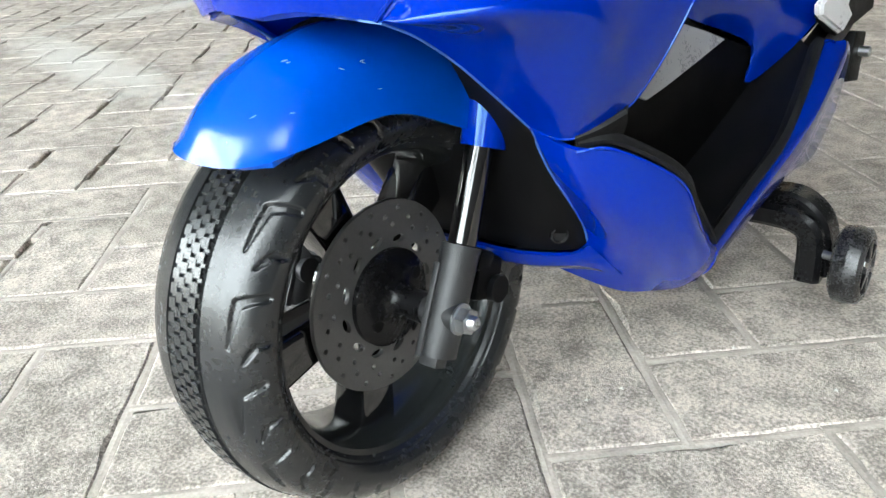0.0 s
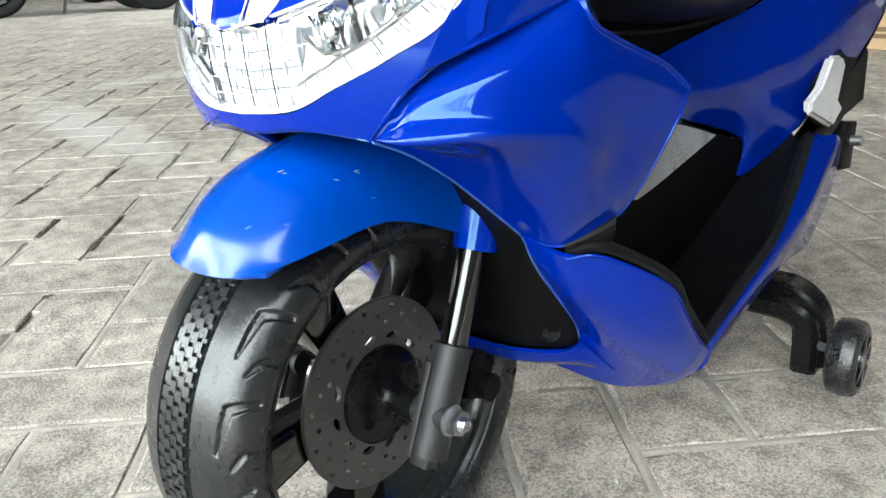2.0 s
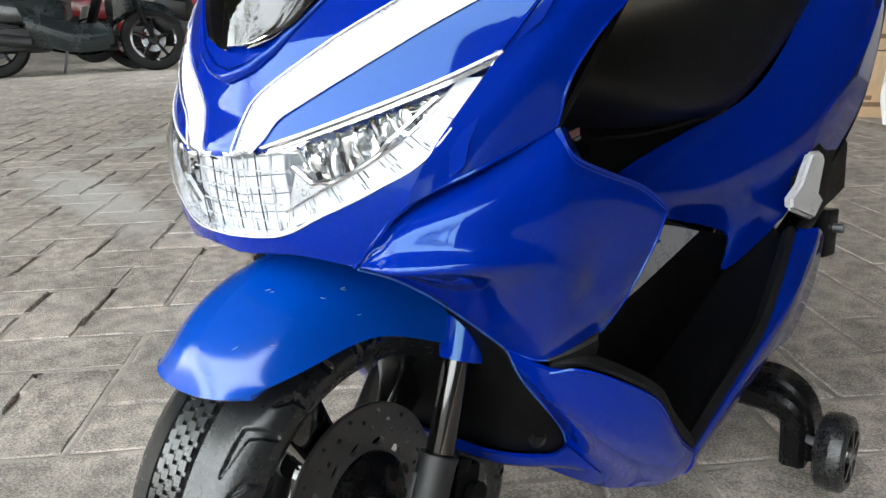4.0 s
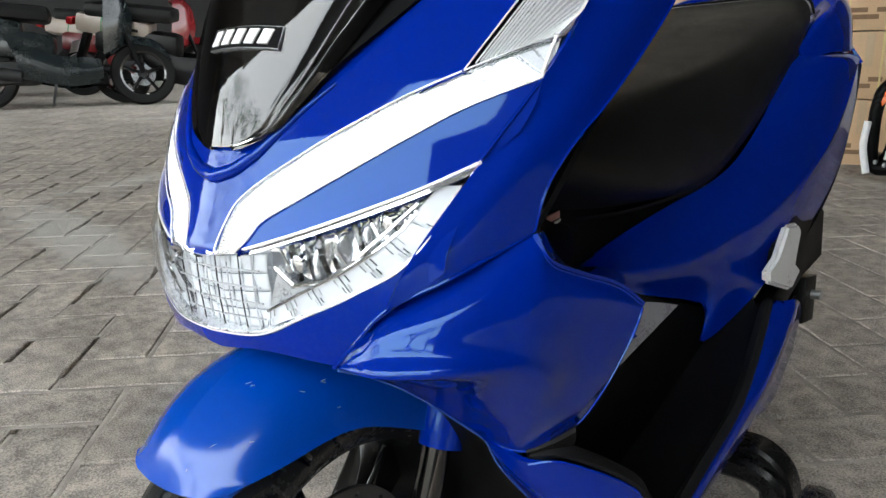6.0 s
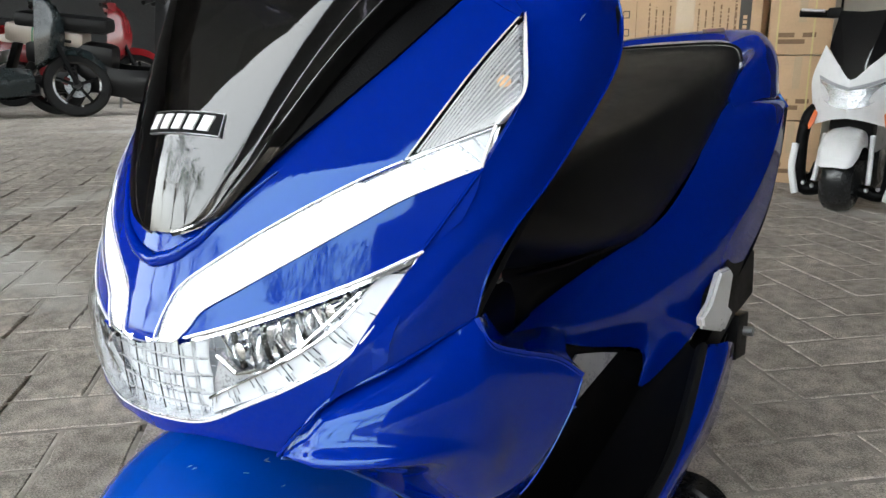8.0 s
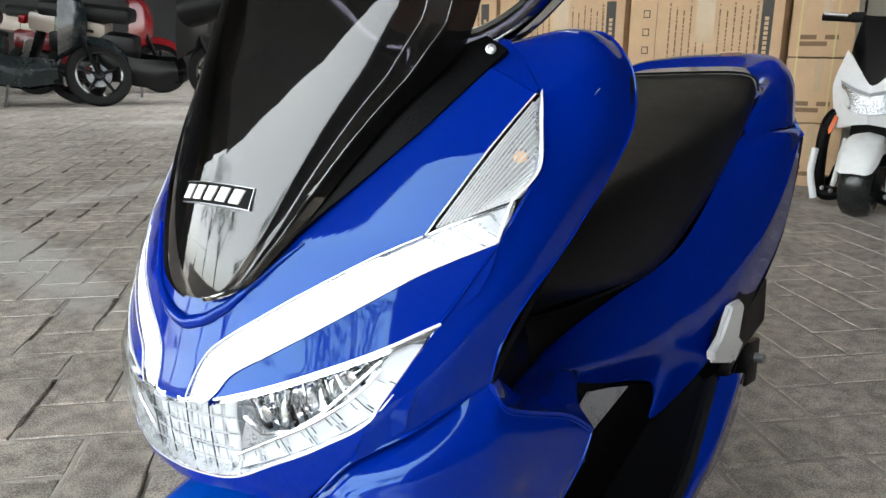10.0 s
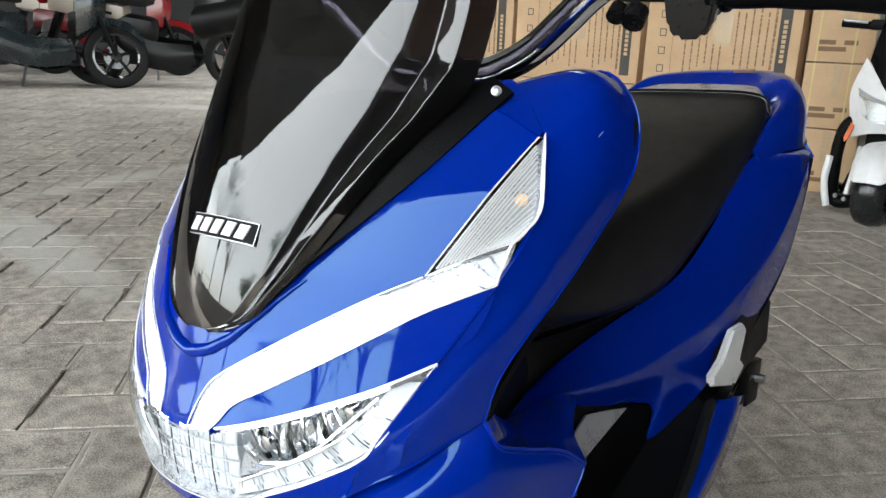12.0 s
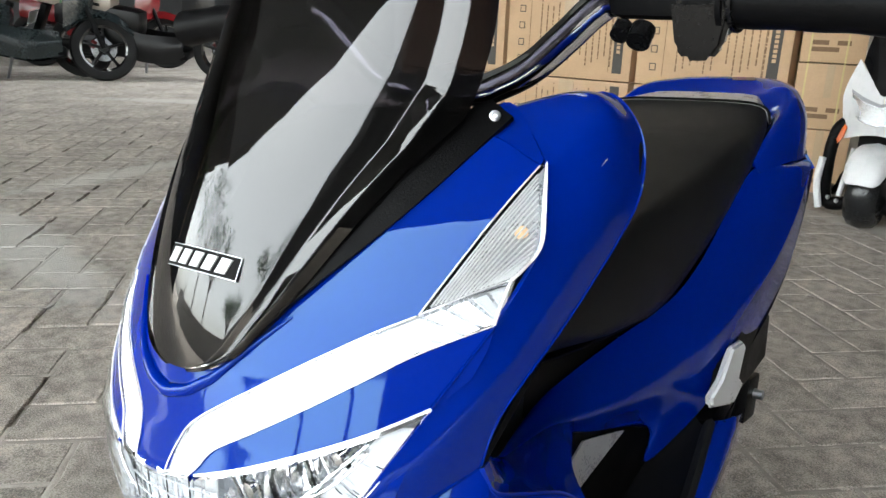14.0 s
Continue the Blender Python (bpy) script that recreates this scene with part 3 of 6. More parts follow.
panel_up = [STRIP_UP, [(0.0, 0.43), (0.010, 0.438), (0.022, 0.447), (0.038, 0.455), (0.062, 0.472), (0.085, 0.488), (0.107, 0.502), (0.1283, 0.513)],
            [(0.0, 0.459), (0.02, 0.462), (0.036, 0.468), (0.05, 0.484), (0.072, 0.51), (0.092, 0.528), (0.114, 0.537), (0.1388, 0.540)],
            [(0.0, 0.50), (0.02, 0.505), (0.036, 0.512), (0.05, 0.525), (0.07, 0.545), (0.092, 0.562), (0.118, 0.574), (0.1463, 0.5585)]]
mask_panel("front_cowl", panel_up, BLUE, scooter, "glossy blue upper front cowl", nu=48, nv=28)
mask_panel("cowl_blade", [STRIP_LOW, [(x, z) for x, z in [(0.03, 0.4055), (0.045, 0.4115), (0.062, 0.418), (0.08, 0.427), (0.1, 0.4385), (0.118, 0.449), (0.133, 0.459), (0.150, 0.4725)]],
                          [(0.033, 0.4065), (0.050, 0.4115), (0.067, 0.417), (0.087, 0.424), (0.104, 0.4305), (0.120, 0.438), (0.1345, 0.4455), (0.147, 0.459)]][::-1], BLUE, scooter, "blue blade between strip light and headlight", nu=40, nv=8)
mask_panel("chin", [[(0.0, 0.3475), (0.036, 0.3505), (0.078, 0.3435)], [(0.0, 0.3575), (0.038, 0.3600), (0.0735, 0.3770)]], BLUE, scooter, "blue chin under the headlight", nu=24, nv=4)
panel("chin_underside", loft([[(-0.006, -0.047, 0.3480), (0.030, -0.043, 0.3505), (0.066, -0.030, 0.3450)], [(-0.006, -0.01, 0.352), (0.034, -0.005, 0.351), (0.071, -0.005, 0.335)], [(-0.006, 0.05, 0.345), (0.034, 0.05, 0.342), (0.075, 0.03, 0.315)]], 12, 8), BLUE, scooter, "blue underside of the front mask", 0.003, both=False)
panel("chin_underside", loft([[(-0.078, -0.030, 0.3450), (-0.042, -0.043, 0.3505), (-0.006, -0.047, 0.3480)], [(-0.083, -0.005, 0.335), (-0.046, -0.005, 0.351), (-0.006, -0.01, 0.352)], [(-0.087, 0.03, 0.315), (-0.046, 0.05, 0.342), (-0.006, 0.05, 0.345)]], 12, 8), BLUE, scooter, "blue underside of the front mask", 0.003, both=False)
mask_panel("cheek", [[(0.073, 0.346), (0.087, 0.361), (0.104, 0.376), (0.126, 0.394)], [(0.066, 0.3735), (0.090, 0.3845), (0.1155, 0.4025), (0.1345, 0.4455)]], BLUE, scooter, "blue cheek panel beside the headlight", nu=24, nv=6)

lip = [mask_at_ for mask_at_ in spline([(0.064, 0.4865), (0.051, 0.4745), (0.0326, 0.4561), (0.024, 0.4502), (0.0144, 0.4450), (0.0, 0.4415)], 24)]
lip = [(x, float(mask_y(x, z)) - 0.0002, z) for x, z in lip]
lip += [(-x, y, z) for x, y, z in lip[-2::-1]]
part("cowl_lip", tube(lip, [0.0008, 0.0030, 0.0042, 0.0030, 0.0008], 12, 60), BLUE, scooter, "raised blue lip under the windscreen").location.x = MASK_X

# headlight
lamp = mask_panel("headlight", [LENS_LOW, [(x * 0.98, z + 0.5 * (b - z)) for (x, z), (a, b) in zip(LENS_LOW, LENS_UP)], LENS_UP], CLEAR, scooter, "clear headlight lens, lit from within", 0.0012, 0.0025, 48, 14)
for o in each(lamp):
    o.visible_shadow = False


def mask_at(x, z, lift=0.0):
    return (x, float(mask_y(x, z)) - lift, z)


def mask_rod(name, a, b, r, lift, mat, parent, sides=6):
    """A thin bar that follows the mask between two places, on both sides."""
    n = 6
    for s in (1, -1):
        path = [mask_at(s * (a[0] + (b[0] - a[0]) * k / n), a[1] + (b[1] - a[1]) * k / n, lift) for k in range(n + 1)]
        part(name, tube(path, r, sides, n + 1), mat, parent)


mask_panel("reflector", [LENS_LOW, LENS_UP], REFLECTOR, lamp, "silvered reflector bowl", -0.020, 0.002, 40, 10)
LED_LOW = spline([(0.036, 0.3630), (0.064, 0.3745), (0.09, 0.387), (0.113, 0.404), (0.1285, 0.434)], 73)
LED_UP = spline([(0.0385, 0.3725), (0.0605, 0.3842), (0.0835, 0.3965), (0.1030, 0.4120), (0.1165, 0.4345)], 73)
for k in range(12):
    cut = slice(6 * k, 6 * k + 7)
    mask_panel("light_cell", [LED_LOW[cut], LED_UP[cut]], CELL, lamp, "bright white light cell", -0.007, 0.002, 6, 3)
for k in range(1, 62):
    if k % 10 < 5:
        low, up = (0.12, 0.42) if k % 2 else (0.5, 0.88)
        if k % 10 == 2:
            low, up = 0.05, 0.95
        mask_rod("cell_divider", LED_LOW[k] * (1 - low) + LED_UP[k] * low, LED_LOW[k] * (1 - up) + LED_UP[k] * up, 0.0004, -0.0052, REFLECTOR if k % 3 else SATIN, lamp, 4)
edge_up = spline(LED_UP[:64], 12)
for a, b_ in zip(edge_up, edge_up[1:]):
    mask_rod("cell_edge", a, b_, 0.0009, -0.0058, CHROME, lamp)
edge_row = spline(LENS_LOW, 40)
panel("bowl_floor", np.array([[mask_at(x, z + 0.0006, lift) for x, z in edge_row] for lift in (-0.0005, -0.006, -0.012, -0.018)]), FACET, lamp, "silvered floor of the headlight", -0.001)


def facet(name, corners, lift, swell, tilt, mat, parent):
    """A cushioned mirror facet on the mask between four corners (x, z)."""
    f = np.linspace(0, 1, 6)
    U, V = np.meshgrid(f, f)
    (x0, z0), (x1, z1), (x2, z2), (x3, z3) = corners
    X = (x0 * (1 - U) + x1 * U) * (1 - V) + (x3 * (1 - U) + x2 * U) * V
    Z = (z0 * (1 - U) + z1 * U) * (1 - V) + (z3 * (1 - U) + z2 * U) * V
    Y = mask_y(X, Z) - lift - swell * 16 * U * (1 - U) * V * (1 - V) - tilt * (V - 0.5)
    v, q = sheet_mesh(np.stack([X, Y, Z], -1), 0.001)
    return link(name, v, q, mat, parent)


for k in range(8):
    for row in range(4):
        x0, x1 = -0.036 + 0.009 * k, -0.0275 + 0.009 * k
        top = lambda x: 0.3985 + abs(x) * 0.10
        low = lambda x: 0.3595 + abs(x) * 0.06
        at_ = lambda x, f: (x, low(x) + (top(x) - low(x)) * f)
        facet("reflector_facet", [at_(x0, row / 4), at_(x1, row / 4), at_(x1, row / 4 + 0.235), at_(x0, row / 4 + 0.235)], -0.012, 0.0010 if row % 2 else 0.0006, 0.0012 * (1 if (k + row) % 2 else -1), CELL, lamp)
mask_panel("chrome_rim", [[(x, z - 0.0034) for x, z in LENS_UP[1:]], LENS_UP[1:]], CHROME, lamp, "", -0.002, 0.002, 30, 3)
mask_panel("lower_ledge", [[(0.034, 0.3720), (0.061, 0.3838), (0.084, 0.396), (0.103, 0.411), (0.117, 0.431)],
                           [(0.043, 0.3960), (0.057, 0.3850), (0.080, 0.3935), (0.100, 0.414), (0.112, 0.431)]], SATIN, lamp, "bright inner ledge", -0.012, 0.002, 24, 4)
CHAMBER = [[(0.045, 0.3960), (0.058, 0.3865), (0.080, 0.3945), (0.0955, 0.4105), (0.109, 0.4265)], [(0.042, 0.4045), (0.058, 0.4085), (0.076, 0.4150), (0.092, 0.4210), (0.110, 0.4285)]]
mask_panel("lamp_chamber", CHAMBER, REFLECTOR, lamp, "silvered lamp chamber", -0.0185, 0.002, 24, 5)
ch_low, ch_up = spline(CHAMBER[0], 37), spline(CHAMBER[1], 37)
for k in range(12):
    for s in (1, -1):
        a, b_, c, d = ch_low[3 * k], ch_low[3 * k + 3], ch_up[3 * k + 3], ch_up[3 * k]
        facet("chamber_flute", [(s * p[0], p[1]) for p in ((a, b_, c, d) if s > 0 else (b_, a, d, c))], -0.0165, 0.003 if k % 2 else -0.002, 0.005 * (1 if k % 3 else -1), MIRROR, lamp)
for k in range(9):
    f = (k + 0.6) / 9.4
    low, up = spline(CHAMBER[0], 50)[int(f * 49)], spline(CHAMBER[1], 50)[int(f * 49)]
    mask_rod("lamp_slat", (low[0] + 0.003, low[1]), (up[0] - 0.002, up[1]), 0.0009 + 0.0007 * (k % 2), -0.012, GLOSSBLACK if k % 2 else REFLECTOR, lamp)
for k in range(3):
    f = (0.22, 0.5, 0.78)[k]
    low, up = spline(CHAMBER[0], 50)[int(f * 49)], spline(CHAMBER[1], 50)[int(f * 49)]
    for s in (1, -1):
        c = mask_at(s * (low[0] + up[0]) / 2, (low[1] + up[1]) / 2, -0.013)
        part("lamp_lens", lathe([(-0.004, 0.002), (-0.003, 0.0048), (0.002, 0.0055)], 16, "y", c), REFLECTOR if k != 1 else CLEAR, lamp)
for a, b_ in zip(spline(CHAMBER[0], 6), spline(CHAMBER[0], 6)[1:]):
    mask_rod("chamber_edge", a, b_, 0.0012, -0.007, CHROME, lamp)
for k in range(8):
    x = -0.0315 + 0.009 * k
    part("grid_bar", tube([mask_at(x, z, -0.006) for z in (0.3615, 0.38, 0.3995 + abs(x) * 0.12)], 0.00045, 6, 6), SATIN if k % 2 else GREYMETAL, lamp)
for k in range(4):
    z = 0.3675 + 0.0088 * k
    part("grid_bar", tube([mask_at(x, z, -0.006) for x in (-0.036, -0.018, 0, 0.018, 0.036)], 0.0006, 6, 12), SATIN, lamp)

# strip light
strip = mask_panel("strip_light", [STRIP_LOW, STRIP_UP], CLEAR, scooter, "clear strip light lens, brightly lit", 0.0020, 0.0008, 48, 8)
for o in each(strip):
    o.visible_shadow = False
mix = lambda f, n=7: [(a + (c - a) * f, b + (d - b) * f) for (a, b), (c, d) in list(zip(STRIP_LOW, STRIP_UP))[:n]]
mask_panel("light_guide", [mix(0.07), mix(0.86)], LED, strip, "glowing white light guide", -0.0006, 0.002, 48, 3)
mask_panel("guide_edge", [mix(0.865), mix(1.0)], SATIN, strip, "", -0.0004, 0.002, 48, 3)
mask_panel("guide_edge", [mix(0.0), mix(0.065)], SATIN, strip, "", -0.0004, 0.002, 48, 3)
mask_panel("strip_backing", [[(0.096, 0.4620), (0.124, 0.4740), (0.149, 0.4840)], [(0.096, 0.4765), (0.119, 0.4885), (0.149, 0.5020)]], SATIN, strip, "", -0.0085, 0.002, 16, 4)
END = [[(0.1185, 0.4885), (0.135, 0.4862), (0.150, 0.4837)], [(0.1185, 0.4893), (0.138, 0.4980), (0.1505, 0.5028)]]
end = mask_panel("strip_end", END, CLEAR, scooter, "clear strip end with small lamps", 0.0012, 0.0022, 14, 6)
for o in each(end):
    o.visible_shadow = False
mask_panel("end_reflector", END, REFLECTOR, end, "", -0.006, 0.002, 12, 4)
CELL_LOW = spline([(0.1235, 0.4715), (0.139, 0.4790), (0.1495, 0.4850), (0.1503, 0.4925)], 43)
CELL_UP = spline([(0.1015, 0.4795), (0.119, 0.4885), (0.136, 0.4962), (0.1493, 0.5008)], 43)
mask_panel("cell_tray", [CELL_LOW, CELL_UP], SATIN, end, "", -0.0048, 0.002, 20, 3)
for k in range(6):
    cut = slice(7 * k, 7 * k + 6)
    mask_panel("end_lamp", [CELL_LOW[cut], CELL_UP[cut] * 0.9 + CELL_LOW[cut] * 0.1], LED if k < 4 else CELL, end, "bright white light cell", -0.0035, 0.002, 6, 3)
# turn signal
SIGNAL = [[(0.1195, 0.4895), (0.129, 0.4945), (0.140, 0.5000), (0.1510, 0.5045)], [(0.1265, 0.508), (0.136, 0.514), (0.147, 0.518), (0.1575, 0.5195)], [(0.1393, 0.5415), (0.143, 0.5425), (0.147, 0.5435), (0.1520, 0.5445)], [(0.1463, 0.5585), (0.147, 0.5587), (0.1477, 0.5588), (0.1485, 0.559)]]
signal = mask_panel("turn_signal", SIGNAL, CLEAR, scooter, "clear ribbed turn signal lens", 0.001, 0.0022, 16, 20)
for o in each(signal):
    o.visible_shadow = False
mask_panel("signal_reflector", SIGNAL, SATIN, signal, "", -0.008, 0.002, 12, 14)
outer = spline([(0.1463, 0.5580), (0.1512, 0.5445), (0.1565, 0.5200), (0.1515, 0.5075)], 60)
for k in range(17):
    f = (k + 0.5) / 17
    a = (0.1215 + 0.0290 * f, 0.4920 + 0.0130 * f)
    e = outer[int(59 * (0.05 + 0.9 * f))]
    mask_rod("signal_rib", a, (e[0] - 0.0012, e[1] - 0.0015), 0.0005, -0.0015, WHITE, signal)
for s in (1, -1):
    part("signal_bulb", lathe([(-0.003, 0.0015), (-0.001, 0.0032), (0.003, 0.0035)], 16, "y", mask_at(0.146 * s, 0.525, -0.007)), BULB, signal, "amber bulb behind the lens")
mask_panel("signal_border", [[(0.1505, 0.5040), (0.1577, 0.5195), (0.1520, 0.5445), (0.1485, 0.5590)], [(0.1520, 0.5035), (0.1590, 0.5196), (0.1533, 0.5450), (0.1488, 0.5602)]], BRIGHT, signal, "", 0.0015, 0.002, 20, 3)



def mask_bead(name, points, r, parent, lift=0.0006, mat=None):
    """A rounded silver edge that follows the mask through the given places, on both sides."""
    pts = spline(points, 30)
    for s in (1, -1):
        part(name, tube([mask_at(s * x, z, lift) for x, z in pts], r, 8, 40), mat or BRIGHT, parent)


mask_bead("lens_edge", [(0.1195, 0.4895), (0.1265, 0.508), (0.1393, 0.5415), (0.1463, 0.5585)], 0.0005, signal)
mask_bead("lens_edge", [(0.1195, 0.4893), (0.129, 0.4943), (0.140, 0.4998), (0.1510, 0.5043)], 0.0004, signal)
mask_bead("lens_edge", STRIP_UP[1:], 0.0005, strip, 0.0012)
mask_bead("lens_edge", STRIP_LOW, 0.0005, strip, 0.0012)
for k in range(22):
    f = k / 60
    a, b_ = spline(STRIP_LOW, 61)[k], spline(STRIP_UP, 61)[k + 6]
    mask_rod("guide_rib", a, a + (b_ - a) * (0.16 if k > 8 else 0.8), 0.00035, 0.0010, REFLECTOR, strip, 4)
mask_bead("lens_edge", [STRIP_LOW[-1], (0.1503, 0.4925), (0.1510, 0.5035)], 0.0010, end)
mask_bead("lens_edge", LENS_UP[1:], 0.0009, lamp)
mask_bead("lens_edge", LENS_LOW, 0.0006, lamp)

# shield, wings, belly
shield = loft([[(0.1, -0.029, 0.378), (0.122, -0.002, 0.391), (0.142, 0.04, 0.407)],
               [(0.1095, -0.018, 0.4035), (0.134, 0.015, 0.425), (0.147, 0.046, 0.43)],
               [(0.1285, 0.0145, 0.4455), (0.146, 0.04, 0.455), (0.154, 0.063, 0.451)],
               [(0.1445, 0.048, 0.4835), (0.156, 0.075, 0.482), (0.16, 0.096, 0.474)],
               [(0.1525, 0.080, 0.5195), (0.164, 0.112, 0.516), (0.169, 0.147, 0.518)],
               [(0.1465, 0.094, 0.5445), (0.164, 0.132, 0.55), (0.17, 0.168, 0.544)],
               [(0.1405, 0.1005, 0.560), (0.156, 0.142, 0.580), (0.162, 0.177, 0.573)],
               [(0.112, 0.113, 0.588), (0.132, 0.152, 0.596), (0.139, 0.176, 0.593)],
               [(0.075, 0.115, 0.570), (0.085, 0.155, 0.577), (0.095, 0.178, 0.576)]], 20, 48)
shield = smoothed(shield, 6)
panel("leg_shield", shield, BLUE, scooter, "glossy blue leg shield", 0.003)
top_row = [(x + MASK_X, float(mask_y(x, z)) + 0.0005, z + 0.0005) for x, z in spline([(0.07, 0.545), (0.092, 0.562), (0.118, 0.574), (0.1463, 0.5585)], 12)]
panel("cowl_corner", loft([top_row, spline([(0.070, 0.108, 0.572), (0.090, 0.112, 0.582), (0.114, 0.112, 0.589), (0.1405, 0.1005, 0.5615)], 12)], 20, 6), BLUE, scooter, "blue corner between cowl and leg shield", 0.003)
inner = loft([[(0.142, 0.042, 0.405), (0.115, 0.075, 0.40), (0.07, 0.12, 0.395), (0, 0.135, 0.39)],
              [(0.159, 0.096, 0.474), (0.125, 0.12, 0.465), (0.07, 0.14, 0.455), (0, 0.15, 0.45)],
              [(0.168, 0.147, 0.518), (0.13, 0.165, 0.51), (0.07, 0.175, 0.505), (0, 0.178, 0.50)],
              [(0.161, 0.176, 0.572), (0.125, 0.185, 0.565), (0.07, 0.19, 0.56), (0, 0.19, 0.56)],
              [(0.095, 0.177, 0.576), (0.06, 0.18, 0.578), (0.03, 0.182, 0.578), (0, 0.183, 0.578)]], 16, 20)
panel("inner_shield", inner, BLACK, scooter, "black inner side of the leg shield", 0.003)
wing = loft([[(0.072, -0.0385, 0.3445), (0.077, -0.02, 0.335), (0.081, 0.003, 0.319), (0.085, 0.026, 0.299), (0.091, 0.057, 0.270), (0.115, 0.067, 0.264), (0.138, 0.084, 0.279), (0.153, 0.097, 0.305), (0.164, 0.109, 0.334)],
             [(0.0725, -0.0388, 0.3452), (0.080, -0.030, 0.343), (0.092, -0.018, 0.338), (0.108, 0.000, 0.328), (0.124, 0.024, 0.312), (0.135, 0.044, 0.300), (0.143, 0.064, 0.297), (0.152, 0.086, 0.306), (0.1643, 0.1098, 0.3355)],
             [(0.0725, -0.0375, 0.3458), (0.0826, -0.0376, 0.3445), (0.1012, -0.0374, 0.3452), (0.1300, -0.0195, 0.3460), (0.1450, 0.0180, 0.337), (0.1490, 0.0400, 0.325), (0.150, 0.062, 0.322), (0.1575, 0.088, 0.325), (0.1647, 0.1120, 0.339)],
             [(0.0723, -0.0370, 0.3461), (0.0815, -0.0350, 0.3495), (0.0989, -0.0321, 0.3555), (0.1277, -0.0143, 0.3565), (0.1462, 0.0192, 0.3500), (0.1510, 0.0395, 0.3400), (0.153, 0.062, 0.337), (0.159, 0.0885, 0.336), (0.165, 0.1135, 0.341)],
             [(0.0722, -0.0365, 0.3465), (0.0808, -0.0333, 0.3530), (0.0972, -0.0282, 0.3645), (0.1264, -0.0103, 0.3740), (0.1470, 0.0230, 0.378), (0.1530, 0.041, 0.373), (0.157, 0.062, 0.366), (0.161, 0.09, 0.358), (0.1652, 0.1165, 0.3455)],
             [(0.0715, -0.0355, 0.347), (0.0794, -0.0300, 0.3587), (0.0936, -0.0200, 0.3756), (0.1177, 0.0021, 0.3888), (0.1412, 0.0395, 0.4055), (0.1485, 0.042, 0.391), (0.154, 0.068, 0.378), (0.1593, 0.099, 0.365), (0.1655, 0.119, 0.349)]], 72, 52)
panel("wing_inner", loft([[(0.1415, 0.0385, 0.4055), (0.1480, 0.0425, 0.3905), (0.1535, 0.0685, 0.3775), (0.1588, 0.0993, 0.3645), (0.165, 0.119, 0.3485)],
                           [(0.138, 0.050, 0.404), (0.135, 0.075, 0.381), (0.131, 0.112, 0.364), (0.128, 0.145, 0.351), (0.126, 0.175, 0.337)],
                           [(0.130, 0.062, 0.396), (0.114, 0.11, 0.368), (0.100, 0.17, 0.350), (0.092, 0.215, 0.338), (0.083, 0.265, 0.318)]], 20, 12), BLUE, scooter, "blue inner face of the side fairing", -0.003)
wing = smoothed(wing, 3)
FAR = Vector((0.013, 0.010, 0))   # the right-hand fairing sits a little closer in
for o in each(panel("front_wing", wing, BLUE, scooter, "glossy blue lower side fairing", 0.003))[1:]:
    o.location = FAR
belly = loft([[(0.05, 0.125, 0.148), (0.085, 0.171, 0.111), (0.105, 0.19, 0.107), (0.123, 0.197, 0.1105), (0.132, 0.2, 0.115), (0.139, 0.204, 0.1215)],
              [(0.082, 0.137, 0.163), (0.1, 0.15, 0.145), (0.118, 0.17, 0.132), (0.135, 0.185, 0.1255), (0.144, 0.193, 0.1285), (0.1505, 0.200, 0.1335)],
              [(0.087, 0.121, 0.188), (0.106, 0.125, 0.177), (0.128, 0.14, 0.163), (0.146, 0.165, 0.152), (0.1525, 0.182, 0.145), (0.1562, 0.197, 0.1465)],
              [(0.091, 0.075, 0.24), (0.112, 0.083, 0.224), (0.134, 0.1, 0.212), (0.153, 0.135, 0.19), (0.1572, 0.160, 0.172), (0.1562, 0.193, 0.1535)],
              [(0.091, 0.057, 0.270), (0.116, 0.066, 0.256), (0.134, 0.079, 0.2565), (0.157, 0.12, 0.228), (0.1575, 0.148, 0.196), (0.155, 0.188, 0.157)]], 32, 24)
panel("belly_panel", smoothed(belly, 10), BLUE, scooter, "glossy blue lower front panel", 0.003)
panel("belly_lip", loft([[(0.0, 0.0915, 0.1700), (0.045, 0.0975, 0.1665), (0.076, 0.1195, 0.1620), (0.083, 0.1350, 0.1630)], [(0.0, 0.098, 0.158), (0.047, 0.105, 0.155), (0.078, 0.127, 0.1530), (0.090, 0.1440, 0.1520)], [(0.0, 0.118, 0.148), (0.05, 0.123, 0.147), (0.081, 0.145, 0.142), (0.098, 0.160, 0.135)]], 14, 8), BLUE, scooter, "blue lip under the inner panel", 0.003)
